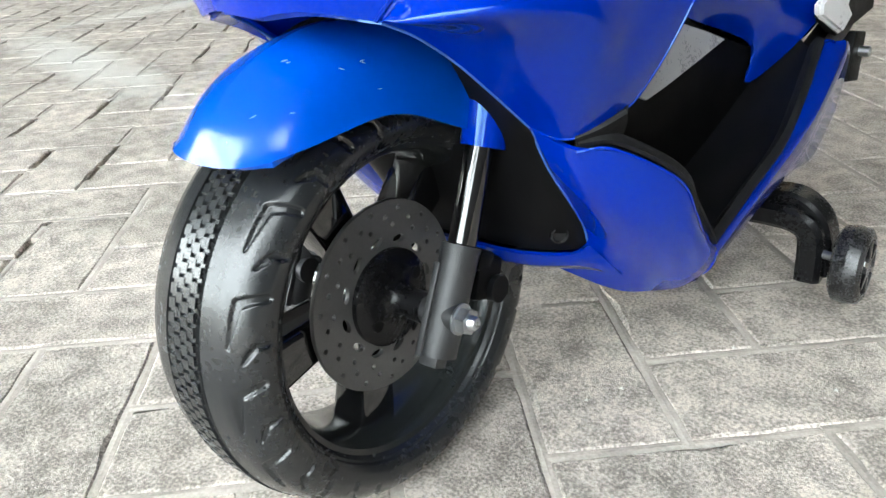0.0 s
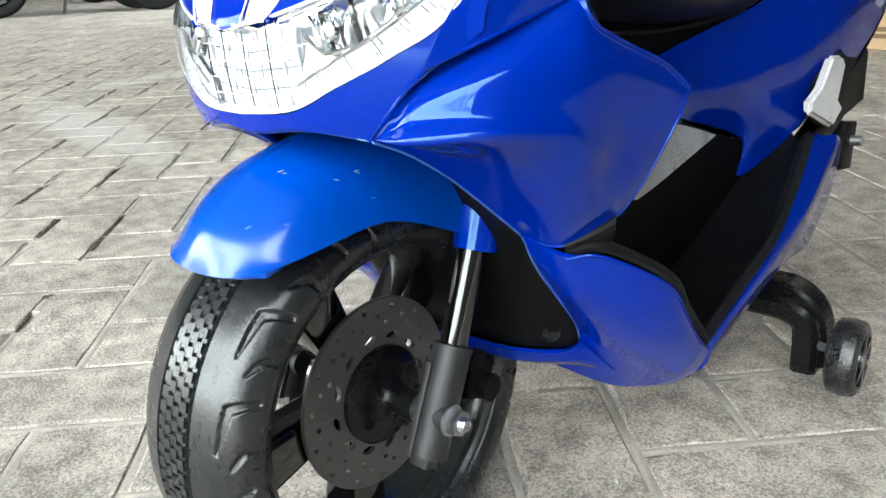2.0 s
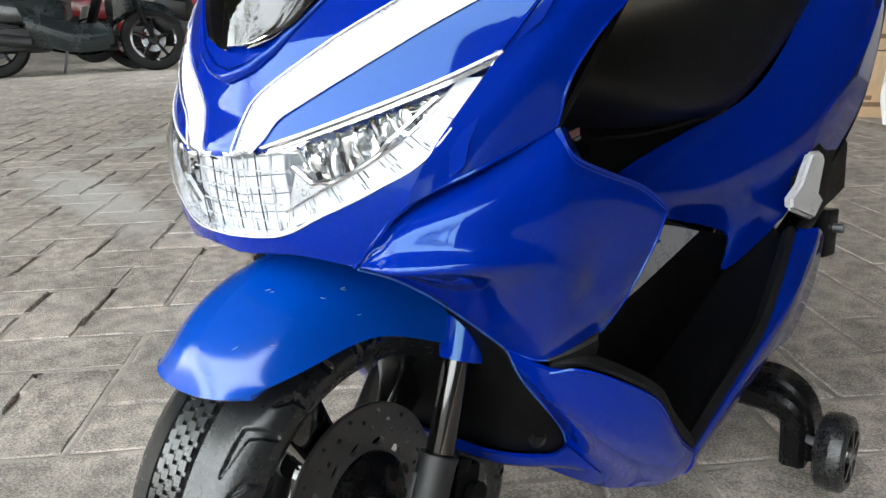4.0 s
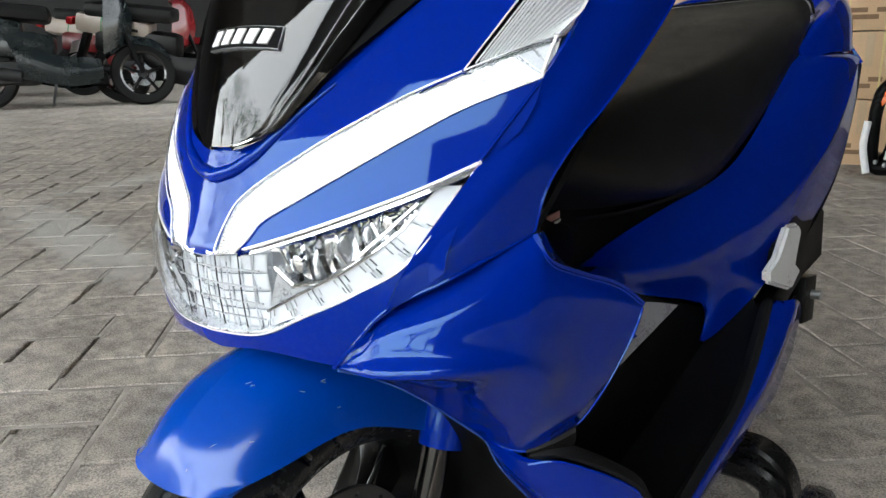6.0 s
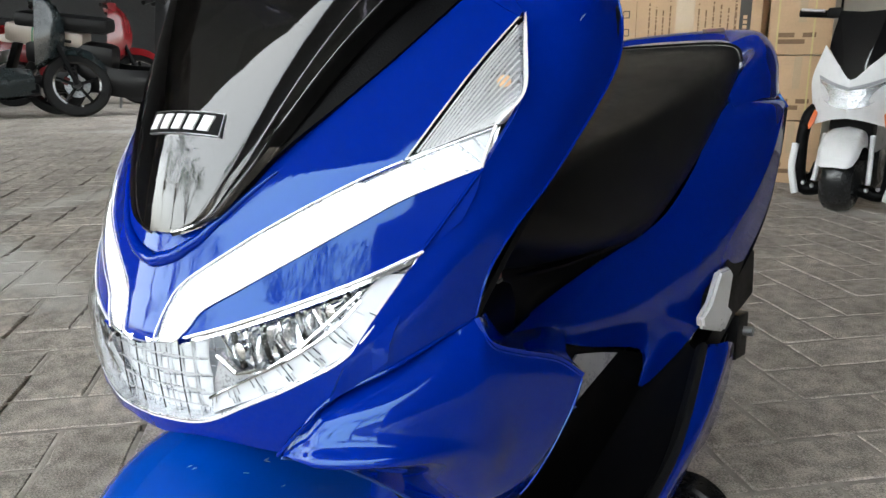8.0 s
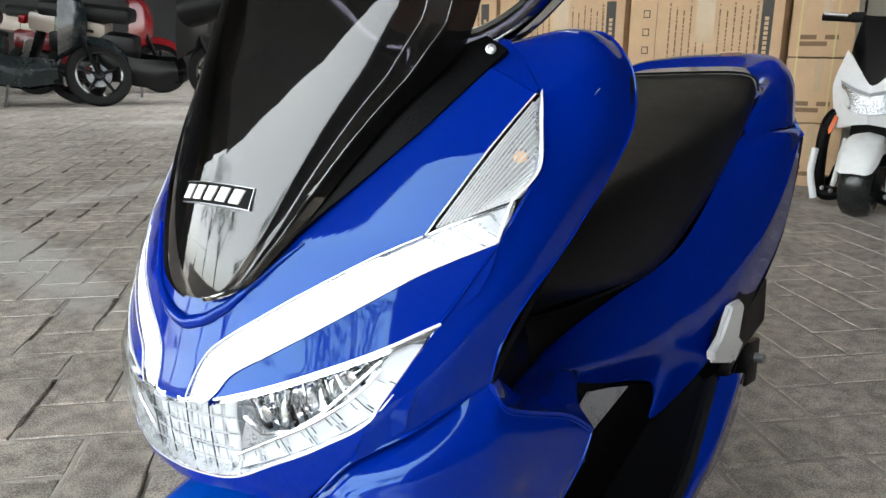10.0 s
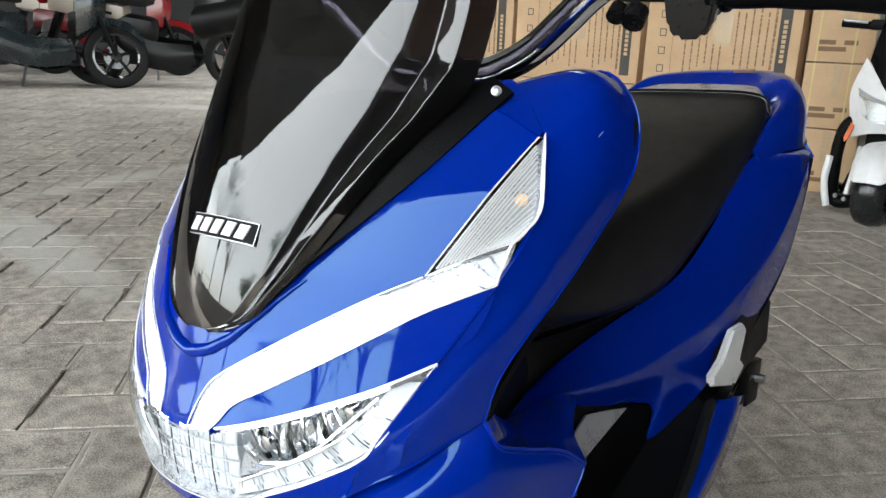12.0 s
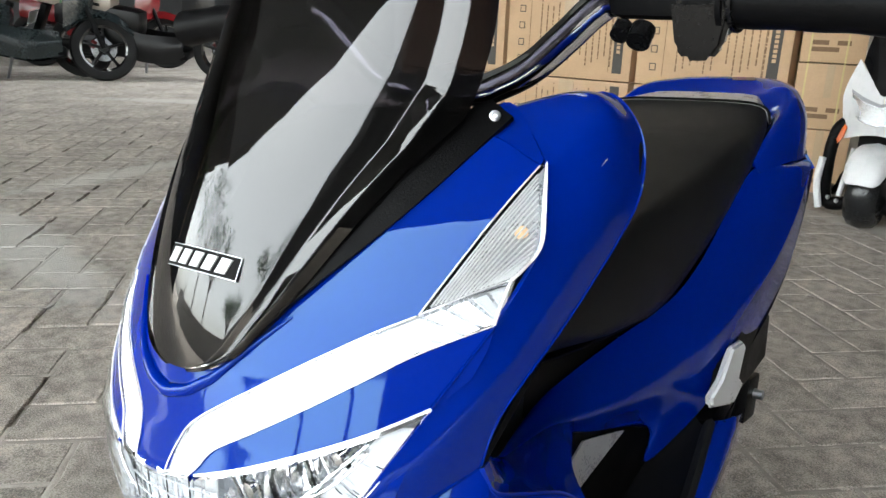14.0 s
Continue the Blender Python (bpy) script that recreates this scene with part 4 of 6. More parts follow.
sill = loft([[(0.138, 0.2, 0.122), (0.139, 0.28, 0.130), (0.139, 0.36, 0.136), (0.136, 0.44, 0.134), (0.131, 0.525, 0.124), (0.130, 0.600, 0.155)],
             [(0.150, 0.196, 0.133), (0.152, 0.27, 0.146), (0.1535, 0.35, 0.158), (0.152, 0.425, 0.172), (0.146, 0.50, 0.190), (0.140, 0.585, 0.208)],
             [(0.1565, 0.192, 0.148), (0.1585, 0.265, 0.164), (0.1590, 0.345, 0.179), (0.1612, 0.4134, 0.202), (0.157, 0.4930, 0.230), (0.1545, 0.5090, 0.2440)],
             [(0.1562, 0.190, 0.154), (0.1578, 0.262, 0.171), (0.1578, 0.340, 0.187), (0.1580, 0.400, 0.211), (0.152, 0.475, 0.243), (0.150, 0.485, 0.2495)],
             [(0.155, 0.188, 0.157), (0.1555, 0.26, 0.174), (0.155, 0.335, 0.190), (0.152, 0.389, 0.215), (0.144, 0.46, 0.250), (0.1435, 0.463, 0.2515)]], 40, 24)
panel("side_sill", sill, BLUE, scooter, "glossy blue footboard side", 0.003)
well = loft([[(0.0, 0.095, 0.171), (0.05, 0.102, 0.167), (0.078, 0.123, 0.163), (0.083, 0.137, 0.165)],
             [(0.0, 0.085, 0.20), (0.055, 0.088, 0.195), (0.08, 0.105, 0.19), (0.087, 0.122, 0.188)],
             [(0.0, 0.075, 0.25), (0.055, 0.07, 0.245), (0.08, 0.07, 0.243), (0.092, 0.075, 0.241)],
             [(0.0, 0.06, 0.30), (0.055, 0.05, 0.295), (0.078, 0.045, 0.29), (0.09, 0.05, 0.276)],
             [(0.0, 0.05, 0.34), (0.05, 0.03, 0.335), (0.07, 0.015, 0.325), (0.082, 0.008, 0.316)]], 14, 24)
panel("wheel_well", well, BLACK, scooter, "black inner panel behind the front wheel", 0.003)
for s in (1, -1):
    plug = part("plug", lathe([(-0.004, 0.0065), (0.0022, 0.0065), (0.0026, 0.0055), (0.0008, 0.0045)], 20), TRIM, scooter, "small round plug in the inner panel")
    plug.matrix_local = pose(0.0765 * s, 0.1090, 0.1800, 0, 0, -40 * s) @ Matrix.Diagonal((s, 1, 1, 1))
under = loft([[(0.0, 0.12, 0.14), (0.05, 0.125, 0.148), (0.09, 0.172, 0.113), (0.123, 0.197, 0.112), (0.138, 0.2, 0.121)],
              [(0.0, 0.3, 0.12), (0.05, 0.3, 0.12), (0.09, 0.3, 0.122), (0.125, 0.29, 0.128), (0.1385, 0.29, 0.136)],
              [(0.0, 0.45, 0.14), (0.05, 0.45, 0.14), (0.09, 0.45, 0.142), (0.125, 0.45, 0.15), (0.1375, 0.45, 0.166)],
              [(0.0, 0.60, 0.19), (0.05, 0.60, 0.19), (0.09, 0.60, 0.192), (0.12, 0.595, 0.2), (0.131, 0.59, 0.222)]], 16, 16)
under[..., 2] += 0.006 * np.linspace(1, 0.4, under.shape[1])[None, :]
panel("underside", under, BLACK, scooter, "black underside", 0.003)

def bead(path, r=0.0011, mat=None, far=Vector()):
    """A rounded edge along a panel, on both sides."""
    for s in (1, -1):
        part("panel_edge", tube([(x * s, y, z) for x, y, z in path], r, 6, 40), mat or BLUE, scooter).location = far if s < 0 else Vector()


bead([(0.069, -0.0385, 0.3450), (0.083, -0.0350, 0.360), (0.0985, -0.0263, 0.3775), (0.122, -0.003, 0.391), (0.141, 0.040, 0.406)], 0.0010, None, FAR)
bead(wing[-1, 38::4], 0.0009, None, FAR)
bead(wing[::4, -1], 0.0008, None, FAR)
bead(wing[0, ::-4][:10], 0.0008, None, FAR)
bead([(0.1290, 0.0140, 0.4465), (0.1368, 0.0295, 0.4640), (0.1445, 0.0475, 0.4830)], 0.0009)
# wing bottom and wheel-well edges carry the painted highlight
bead([(0.072, -0.0385, 0.3445), (0.077, -0.02, 0.335), (0.081, 0.003, 0.319), (0.085, 0.026, 0.299), (0.091, 0.057, 0.270)], 0.0009, EDGE_GLINT, FAR)
bead([(0.091, 0.057, 0.270), (0.091, 0.075, 0.24), (0.087, 0.121, 0.188), (0.0825, 0.137, 0.164)], 0.0009, EDGE_GLINT)
bead(shield[::2, -1], 0.0008)
bead([(0.116, 0.066, 0.256), (0.134, 0.079, 0.2565), (0.157, 0.12, 0.228), (0.1575, 0.148, 0.196), (0.155, 0.188, 0.157), (0.1555, 0.26, 0.174), (0.155, 0.335, 0.190), (0.152, 0.389, 0.215), (0.144, 0.46, 0.250)])

# footwell
floor_edge = [(0.1545, 0.189, 0.1575), (0.1545, 0.26, 0.174), (0.154, 0.335, 0.190), (0.151, 0.389, 0.215), (0.143, 0.46, 0.252)]
trim_in = [(0.147, 0.192, 0.157), (0.1475, 0.26, 0.172), (0.147, 0.332, 0.188), (0.143, 0.385, 0.212), (0.136, 0.455, 0.25)]
panel("footboard", loft([[(0.149, 0.120, 0.228), (0.12, 0.115, 0.228), (0.09, 0.11, 0.23)], [(0.1485, 0.15, 0.192), (0.12, 0.15, 0.192), (0.09, 0.15, 0.195)], [(0.147, 0.190, 0.157), (0.12, 0.19, 0.157), (0.088, 0.195, 0.16)],
                         [(0.1475, 0.26, 0.171), (0.12, 0.26, 0.168), (0.088, 0.26, 0.168)], [(0.147, 0.332, 0.187), (0.12, 0.335, 0.184), (0.09, 0.34, 0.19)],
                         [(0.143, 0.385, 0.211), (0.12, 0.40, 0.212), (0.095, 0.41, 0.219)], [(0.136, 0.455, 0.249), (0.128, 0.46, 0.251), (0.12, 0.465, 0.258)]], 12, 30), FLOOR_BLACK, scooter, "black footboard in the step-through", -0.003)
panel("footboard_trim", loft([floor_edge, [(x - 0.003, y, z + 0.003) for x, y, z in floor_edge], trim_in], 30, 5), TRIM, scooter, "grained black footboard edge", -0.003)
front_edge = [(0.117, 0.068, 0.259), (0.135, 0.081, 0.2585), (0.157, 0.120, 0.230), (0.157, 0.149, 0.197), (0.1545, 0.189, 0.1575)]
panel("front_trim", loft([front_edge, [(x - 0.004, y + 0.006, z + 0.003) for x, y, z in front_edge], [(0.108, 0.10, 0.262), (0.126, 0.102, 0.252), (0.149, 0.125, 0.226), (0.1485, 0.152, 0.193), (0.147, 0.192, 0.157)]], 24, 6), TRIM, scooter, "grained black step edge", -0.003)
panel("wing_trim", loft([[(0.115, 0.0698, 0.2550), (0.128, 0.0840, 0.2550), (0.130, 0.0947, 0.2580)], [(0.1155, 0.0676, 0.2610), (0.1285, 0.0775, 0.2650), (0.137, 0.0880, 0.2700)], [(0.115, 0.0670, 0.2664), (0.128, 0.0735, 0.2735), (0.140, 0.0818, 0.2822)], [(0.104, 0.10, 0.272), (0.113, 0.11, 0.282), (0.12, 0.12, 0.292)]], 16, 12), TRIM, scooter, "grained black wing corner", 0.003)
tunnel = loft([[(0.09, 0.10, 0.228), (0.089, 0.15, 0.193), (0.0885, 0.20, 0.160), (0.088, 0.27, 0.167), (0.09, 0.34, 0.188), (0.095, 0.405, 0.217), (0.108, 0.44, 0.24)],
               [(0.095, 0.11, 0.28), (0.091, 0.16, 0.25), (0.089, 0.21, 0.235), (0.089, 0.28, 0.235), (0.089, 0.345, 0.238), (0.0955, 0.411, 0.24), (0.108, 0.443, 0.246)],
               [(0.1, 0.11, 0.34), (0.085, 0.16, 0.33), (0.079, 0.22, 0.324), (0.083, 0.286, 0.300), (0.083, 0.36, 0.274), (0.0975, 0.417, 0.253), (0.108, 0.447, 0.2535)]], 30, 16)
panel("tunnel_side", tunnel, BLACK, scooter, "black centre tunnel side", 0.003)
panel("silver_flash", loft([[(0.0925, 0.176, 0.2665), (0.0925, 0.188, 0.2600), (0.0925, 0.202, 0.2538)], [(0.0912, 0.215, 0.2790), (0.0912, 0.226, 0.2680), (0.0912, 0.238, 0.2562)], [(0.0885, 0.244, 0.2860), (0.0885, 0.268, 0.2740), (0.0888, 0.2925, 0.2612)], [(0.0850, 0.280, 0.2950), (0.0860, 0.325, 0.2820), (0.0868, 0.3640, 0.2692)]], 10, 24), SILVER, scooter, "silver-grey accent panel", -0.002)

# rear body
rear = loft([[(0.098, 0.12, 0.345), (0.078, 0.225, 0.324), (0.085, 0.296, 0.297), (0.096, 0.404, 0.259), (0.100, 0.3925, 0.227), (0.115, 0.440, 0.241), (0.131, 0.487, 0.268), (0.139, 0.604, 0.300), (0.1455, 0.698, 0.352), (0.149, 0.741, 0.414), (0.147, 0.775, 0.47)],
             [(0.102, 0.11, 0.347), (0.080, 0.225, 0.330), (0.094, 0.30, 0.316), (0.107, 0.37, 0.306), (0.118, 0.425, 0.312), (0.131, 0.47, 0.322), (0.140, 0.53, 0.342), (0.149, 0.615, 0.374), (0.1520, 0.69, 0.421), (0.1515, 0.73, 0.458), (0.146, 0.775, 0.475)],
             [(0.102, 0.108, 0.348), (0.078, 0.225, 0.332), (0.091, 0.30, 0.324), (0.105, 0.37, 0.324), (0.117, 0.425, 0.331), (0.128, 0.47, 0.342), (0.137, 0.53, 0.360), (0.146, 0.615, 0.390), (0.1505, 0.69, 0.431), (0.1505, 0.73, 0.463), (0.146, 0.775, 0.476)],
             [(0.102, 0.106, 0.349), (0.072, 0.225, 0.333), (0.081, 0.30, 0.336), (0.094, 0.37, 0.345), (0.105, 0.425, 0.354), (0.112, 0.48, 0.374), (0.12, 0.545, 0.405), (0.13, 0.61, 0.440), (0.14, 0.67, 0.468), (0.145, 0.72, 0.4795), (0.142, 0.775, 0.48)],
             [(0.100, 0.105, 0.350), (0.062, 0.235, 0.337), (0.065, 0.30, 0.347), (0.078, 0.37, 0.361), (0.0905, 0.425, 0.3715), (0.098, 0.48, 0.388), (0.103, 0.54, 0.421), (0.105, 0.60, 0.461), (0.112, 0.645, 0.485), (0.126, 0.70, 0.486), (0.134, 0.774, 0.484)]], 66, 36)
panel("rear_body", smoothed(rear, 16, rim=False), BLUE, scooter, "glossy blue rear side panel", 0.003)
tail = loft([[(0.118, 0.643, 0.480), (0.1325, 0.70, 0.4855), (0.1375, 0.772, 0.486), (0.115, 0.85, 0.50), (0.075, 0.91, 0.52), (0.0, 0.94, 0.53)],
             [(0.112, 0.645, 0.486), (0.126, 0.70, 0.505), (0.133, 0.76, 0.515), (0.120, 0.83, 0.540), (0.08, 0.90, 0.562), (0.0, 0.925, 0.566)],
             [(0.106, 0.648, 0.491), (0.109, 0.705, 0.521), (0.110, 0.765, 0.543), (0.096, 0.825, 0.567), (0.058, 0.874, 0.574), (0.0, 0.886, 0.576)],
             [(0.088, 0.66, 0.470), (0.086, 0.71, 0.494), (0.080, 0.765, 0.520), (0.062, 0.80, 0.545), (0.04, 0.83, 0.555), (0.0, 0.84, 0.558)]], 36, 20)
panel("tail", tail, BLUE, scooter, "glossy blue tail with grab rail", 0.003)
back = loft([[(0.132, 0.805, 0.465), (0.1, 0.84, 0.46), (0, 0.86, 0.455)], [(0.126, 0.815, 0.490), (0.1, 0.86, 0.50), (0, 0.935, 0.525)]], 14, 6)
panel("tail_light", back, TAIL_RED, scooter, "red tail light lens", -0.003)
panel("tail_corner", loft([[(0.1475, 0.774, 0.47), (0.140, 0.79, 0.467), (0.131, 0.806, 0.465)], [(0.1365, 0.774, 0.4865), (0.132, 0.795, 0.488), (0.125, 0.816, 0.491)]], 8, 4), BLUE, scooter, "blue corner beside the tail light", -0.003)
panel("seat_surround", loft([[(0.095, 0.62, 0.455), (0.10, 0.70, 0.49), (0.095, 0.77, 0.51)], [(0, 0.62, 0.46), (0, 0.70, 0.49), (0, 0.80, 0.52)]], 8, 4), BLACK, scooter, "black tray under the seat", 0.003)
panel("tail_liner", loft([[(0.135, 0.770, 0.40), (0.07, 0.79, 0.40), (0, 0.80, 0.40)], [(0.130, 0.765, 0.490), (0.07, 0.78, 0.52), (0, 0.79, 0.53)]], 8, 4), BLACK, scooter, "black inner wall of the tail", 0.003)
rump = loft([[(0.131, 0.487, 0.272), (0.139, 0.604, 0.300), (0.1455, 0.698, 0.352), (0.149, 0.741, 0.414), (0.147, 0.775, 0.47)], [(0.1, 0.50, 0.245), (0.105, 0.61, 0.28), (0.105, 0.69, 0.34), (0.105, 0.735, 0.40), (0.1, 0.79, 0.46)], [(0, 0.5, 0.24), (0, 0.61, 0.27), (0, 0.70, 0.33), (0, 0.74, 0.39), (0, 0.80, 0.455)]], 24, 12)
panel("rear_underside", rump, BLACK, scooter, "black rear underside", 0.003)

# seat
seat_rows = [[(0.052, 0.15, 0.393), (0.058, 0.255, 0.3755), (0.072, 0.339, 0.3695), (0.0910, 0.423, 0.373), (0.100, 0.506, 0.407), (0.105, 0.58, 0.447), (0.1035, 0.662, 0.484), (0.096, 0.728, 0.513), (0.07, 0.785, 0.54)],
             [(0.078, 0.15, 0.428), (0.090, 0.255, 0.401), (0.0955, 0.339, 0.389), (0.1005, 0.423, 0.398), (0.107, 0.506, 0.437), (0.111, 0.58, 0.472), (0.109, 0.662, 0.507), (0.099, 0.728, 0.531), (0.072, 0.79, 0.548)],
             [(0.072, 0.15, 0.452), (0.084, 0.255, 0.450), (0.090, 0.339, 0.458), (0.096, 0.423, 0.470), (0.1, 0.506, 0.488), (0.103, 0.58, 0.508), (0.101, 0.662, 0.529), (0.092, 0.728, 0.546), (0.068, 0.785, 0.554)],
             [(0.045, 0.15, 0.464), (0.055, 0.255, 0.466), (0.064, 0.339, 0.473), (0.07, 0.423, 0.484), (0.073, 0.506, 0.501), (0.075, 0.58, 0.52), (0.073, 0.662, 0.539), (0.066, 0.728, 0.552), (0.05, 0.78, 0.557)],
             [(0.0, 0.15, 0.468), (0.0, 0.255, 0.470), (0.0, 0.339, 0.477), (0.0, 0.423, 0.488), (0.0, 0.506, 0.505), (0.0, 0.58, 0.523), (0.0, 0.662, 0.541), (0.0, 0.728, 0.553), (0.0, 0.775, 0.558)]]
panel("seat", loft(seat_rows, 44, 24), SEAT, scooter, "black vinyl seat", 0.004)
ledge = []
for row in seat_rows[1:]:
    a, b = Vector(row[7]), Vector(row[8])
    ledge.append([tuple(a.lerp(b, f) + Vector((0.0015, 0, 0.0022))) for f in (-0.25, 0.4, 1.0)] + [tuple(b + Vector((0, 0.012, -0.004)))])
ledge[-1] = [(0.0, y, z) for x, y, z in ledge[-1]]
panel("seat_ledge", loft(ledge, 20, 10), LEDGE, scooter, "pale grey ledge at the seat's rear edge", 0.002)
edge = [row[0] for row in ledge]
for s in (1, -1):
    part("seat_piping", tube([(s * x, y - 0.001, z + 0.0004) for x, y, z in edge], 0.0016, 8, 30), BLACK, scooter, "black piping")
panel("seat_base", loft([[(0.052, 0.225, 0.372), (0.066, 0.31, 0.366), (0.0905, 0.423, 0.371)], [(0.0, 0.2, 0.40), (0.0, 0.31, 0.385), (0.0, 0.423, 0.385)]], 10, 5), FLOOR_BLACK, scooter, "black seat base", 0.003)
panel("seat_front", loft([[(0.095, 0.11, 0.335), (0.060, 0.225, 0.33)], [(0.080, 0.12, 0.385), (0.052, 0.225, 0.372)], [(0, 0.14, 0.40), (0, 0.2, 0.40)]], 8, 8), FLOOR_BLACK, scooter, "gloss black tank cover under the seat", 0.003)

panel("seat_pocket", loft([[(0.096, 0.10, 0.345), (0.072, 0.16, 0.338), (0.060, 0.235, 0.334), (0.062, 0.30, 0.344), (0.074, 0.37, 0.359), (0.089, 0.42, 0.370)], [(0.072, 0.10, 0.405), (0.058, 0.16, 0.396), (0.052, 0.235, 0.380), (0.056, 0.30, 0.374), (0.070, 0.37, 0.371), (0.089, 0.42, 0.374)]], 20, 5), FLOOR_BLACK, scooter, "black panel under the seat", 0.003)

# small pale pink chip with a silver lower edge
chip = part("pink_chip", box((0.0012, 0.016, 0.006), pose(0.0575, 0.199, 0.379, 8, 10, -6), 0.0004), STICKER, scooter, "small pale pink chip under the seat")
part("chip_edge", box((0.0013, 0.010, 0.0022), pose(0.0578, 0.203, 0.3745, 14, 10, -6)), SILVER, chip)

# windscreen
SCREEN = []
screen_line = spline([(0.457, -0.0430, 0.010), (0.4600, -0.0420, 0.024), (0.4660, -0.0405, 0.037), (0.48, -0.0365, 0.048), (0.50, -0.030, 0.061), (0.55, -0.0105, 0.085), (0.582, 0.005, 0.101), (0.60, 0.014, 0.1065), (0.62, 0.0245, 0.1075), (0.65, 0.040, 0.106), (0.70, 0.066, 0.098), (0.75, 0.092, 0.080), (0.775, 0.105, 0.060)], 90)
screen_line[:, 1] = np.polyval(np.polyfit(screen_line[:, 0], screen_line[:, 1], 4), screen_line[:, 0])
for z, y0, w in screen_line:
    ridge = min(0.0640 + 0.20 * (z - 0.538), w * 0.73)
    outer = min(ridge + 0.0155 + 0.10 * (z - 0.538), w * 0.93)
    fold = ridge + (outer - ridge) * 0.38
    e = min(0.0007, (outer - ridge) * 0.12)
    rise = max(0.0, min(1.0, (z - 0.465) / 0.18))
    rise = rise * rise * (3 - 2 * rise)
    row = []
    for x in [ridge * k / 14 for k in range(14)] + [ridge - e, ridge + e, fold - e, fold + e, outer - e, outer + e] + [outer + e + (w - outer - e) * k / 5 for k in range(1, 6)]:
        step = 0.7 * max(0, min(x, fold) - ridge) - 0.75 * max(0, min(x, outer) - fold) + 1.0 * max(0, x - outer)
        row.append((x, y0 + 5.7 * x * x + step, z - 0.9 * x * x * rise))
    SCREEN.append(row)
screen = panel("windscreen", np.array(SCREEN), SMOKE, scooter, "dark smoked acrylic windscreen", 0.0022)
for o in each(screen):
    o.visible_shadow = False
base = loft([[(0.0, -0.036, 0.462), (0.036, -0.026, 0.4705), (0.058, -0.010, 0.494), (0.082, 0.022, 0.522), (0.099, 0.05, 0.545), (0.122, 0.098, 0.5835)],
             [(0.0, -0.03, 0.48), (0.03, -0.02, 0.49), (0.05, 0.0, 0.515), (0.068, 0.03, 0.55), (0.085, 0.06, 0.575), (0.104, 0.104, 0.592)]], 30, 6)
panel("screen_base", base, BLACK, scooter, "gloss black windscreen base", 0.003)
for s in (1, -1):
    part("screen_screw", lathe([(0, 0.0032), (0.0008, 0.0030), (0.0012, 0.0016), (0.0006, 0.0010)], 16, "z"), STEEL, screen, "silver screw head").matrix_local = look((0.1135 * s, 0.0935, 0.5835), (0.30 * s, -0.2, 0.70)) @ pose(0, 0, -0.001, 180)
BADGE_X = 0.0075


def bent_plate(x0, x1, high, thick, lift):
    """A plate that follows the windscreen's bend."""
    bm = box((1, thick, high), Matrix(), 0)
    slant = 0.28 if x1 - x0 < 0.01 else 0.0
    bmesh.ops.subdivide_edges(bm, edges=[e for e in bm.edges if abs(e.verts[0].co.x - e.verts[1].co.x) > 0.5], cuts=9)
    for v in bm.verts:
        v.co.x = x0 + (v.co.x + 0.5) * (x1 - x0) + slant * v.co.z
        v.co.y += 5.0 * (v.co.x + BADGE_X) ** 2 - lift
    return bm


badge = part("badge", bent_plate(-0.0260, 0.0260, 0.0124, 0.0020, 0), STEEL, screen, "black badge with a silver rim and raised silver bars")
badge.matrix_local = pose(BADGE_X, -0.0258, 0.5125, -27)
part("badge_face", bent_plate(-0.0256, 0.0256, 0.0116, 0.0020, 0.0003), BLACK, badge, "black badge face")
for k in range(5):
    part("badge_bar", bent_plate(-0.0228 + 0.0093 * k, -0.0166 + 0.0093 * k, 0.0082, 0.0026, 0.0008), WHITE, badge)

# handlebar
half_bar = [(0.03, 0.195, 0.590), (0.05, 0.20, 0.595), (0.073, 0.204, 0.607), (0.098, 0.205, 0.627), (0.117, 0.206, 0.643), (0.135, 0.206, 0.649)]
bar = part("handlebar", tube([(-x, y, z) for x, y, z in half_bar[::-1]] + half_bar + [(0.20, 0.2055, 0.645)], 0.0112, 20, 60), CHROME, scooter, "bent chrome handlebar")
part("handlebar_end", tube([(-0.130, 0.206, 0.648), (-0.15, 0.206, 0.648), (-0.2, 0.2055, 0.645)], 0.0112, 20, 12), CHROME, bar)
part("steering_stem", rod((0, 0.16, 0.48), (0, 0.195, 0.60), 0.018, 20), BLACK, scooter, "black steering stem")
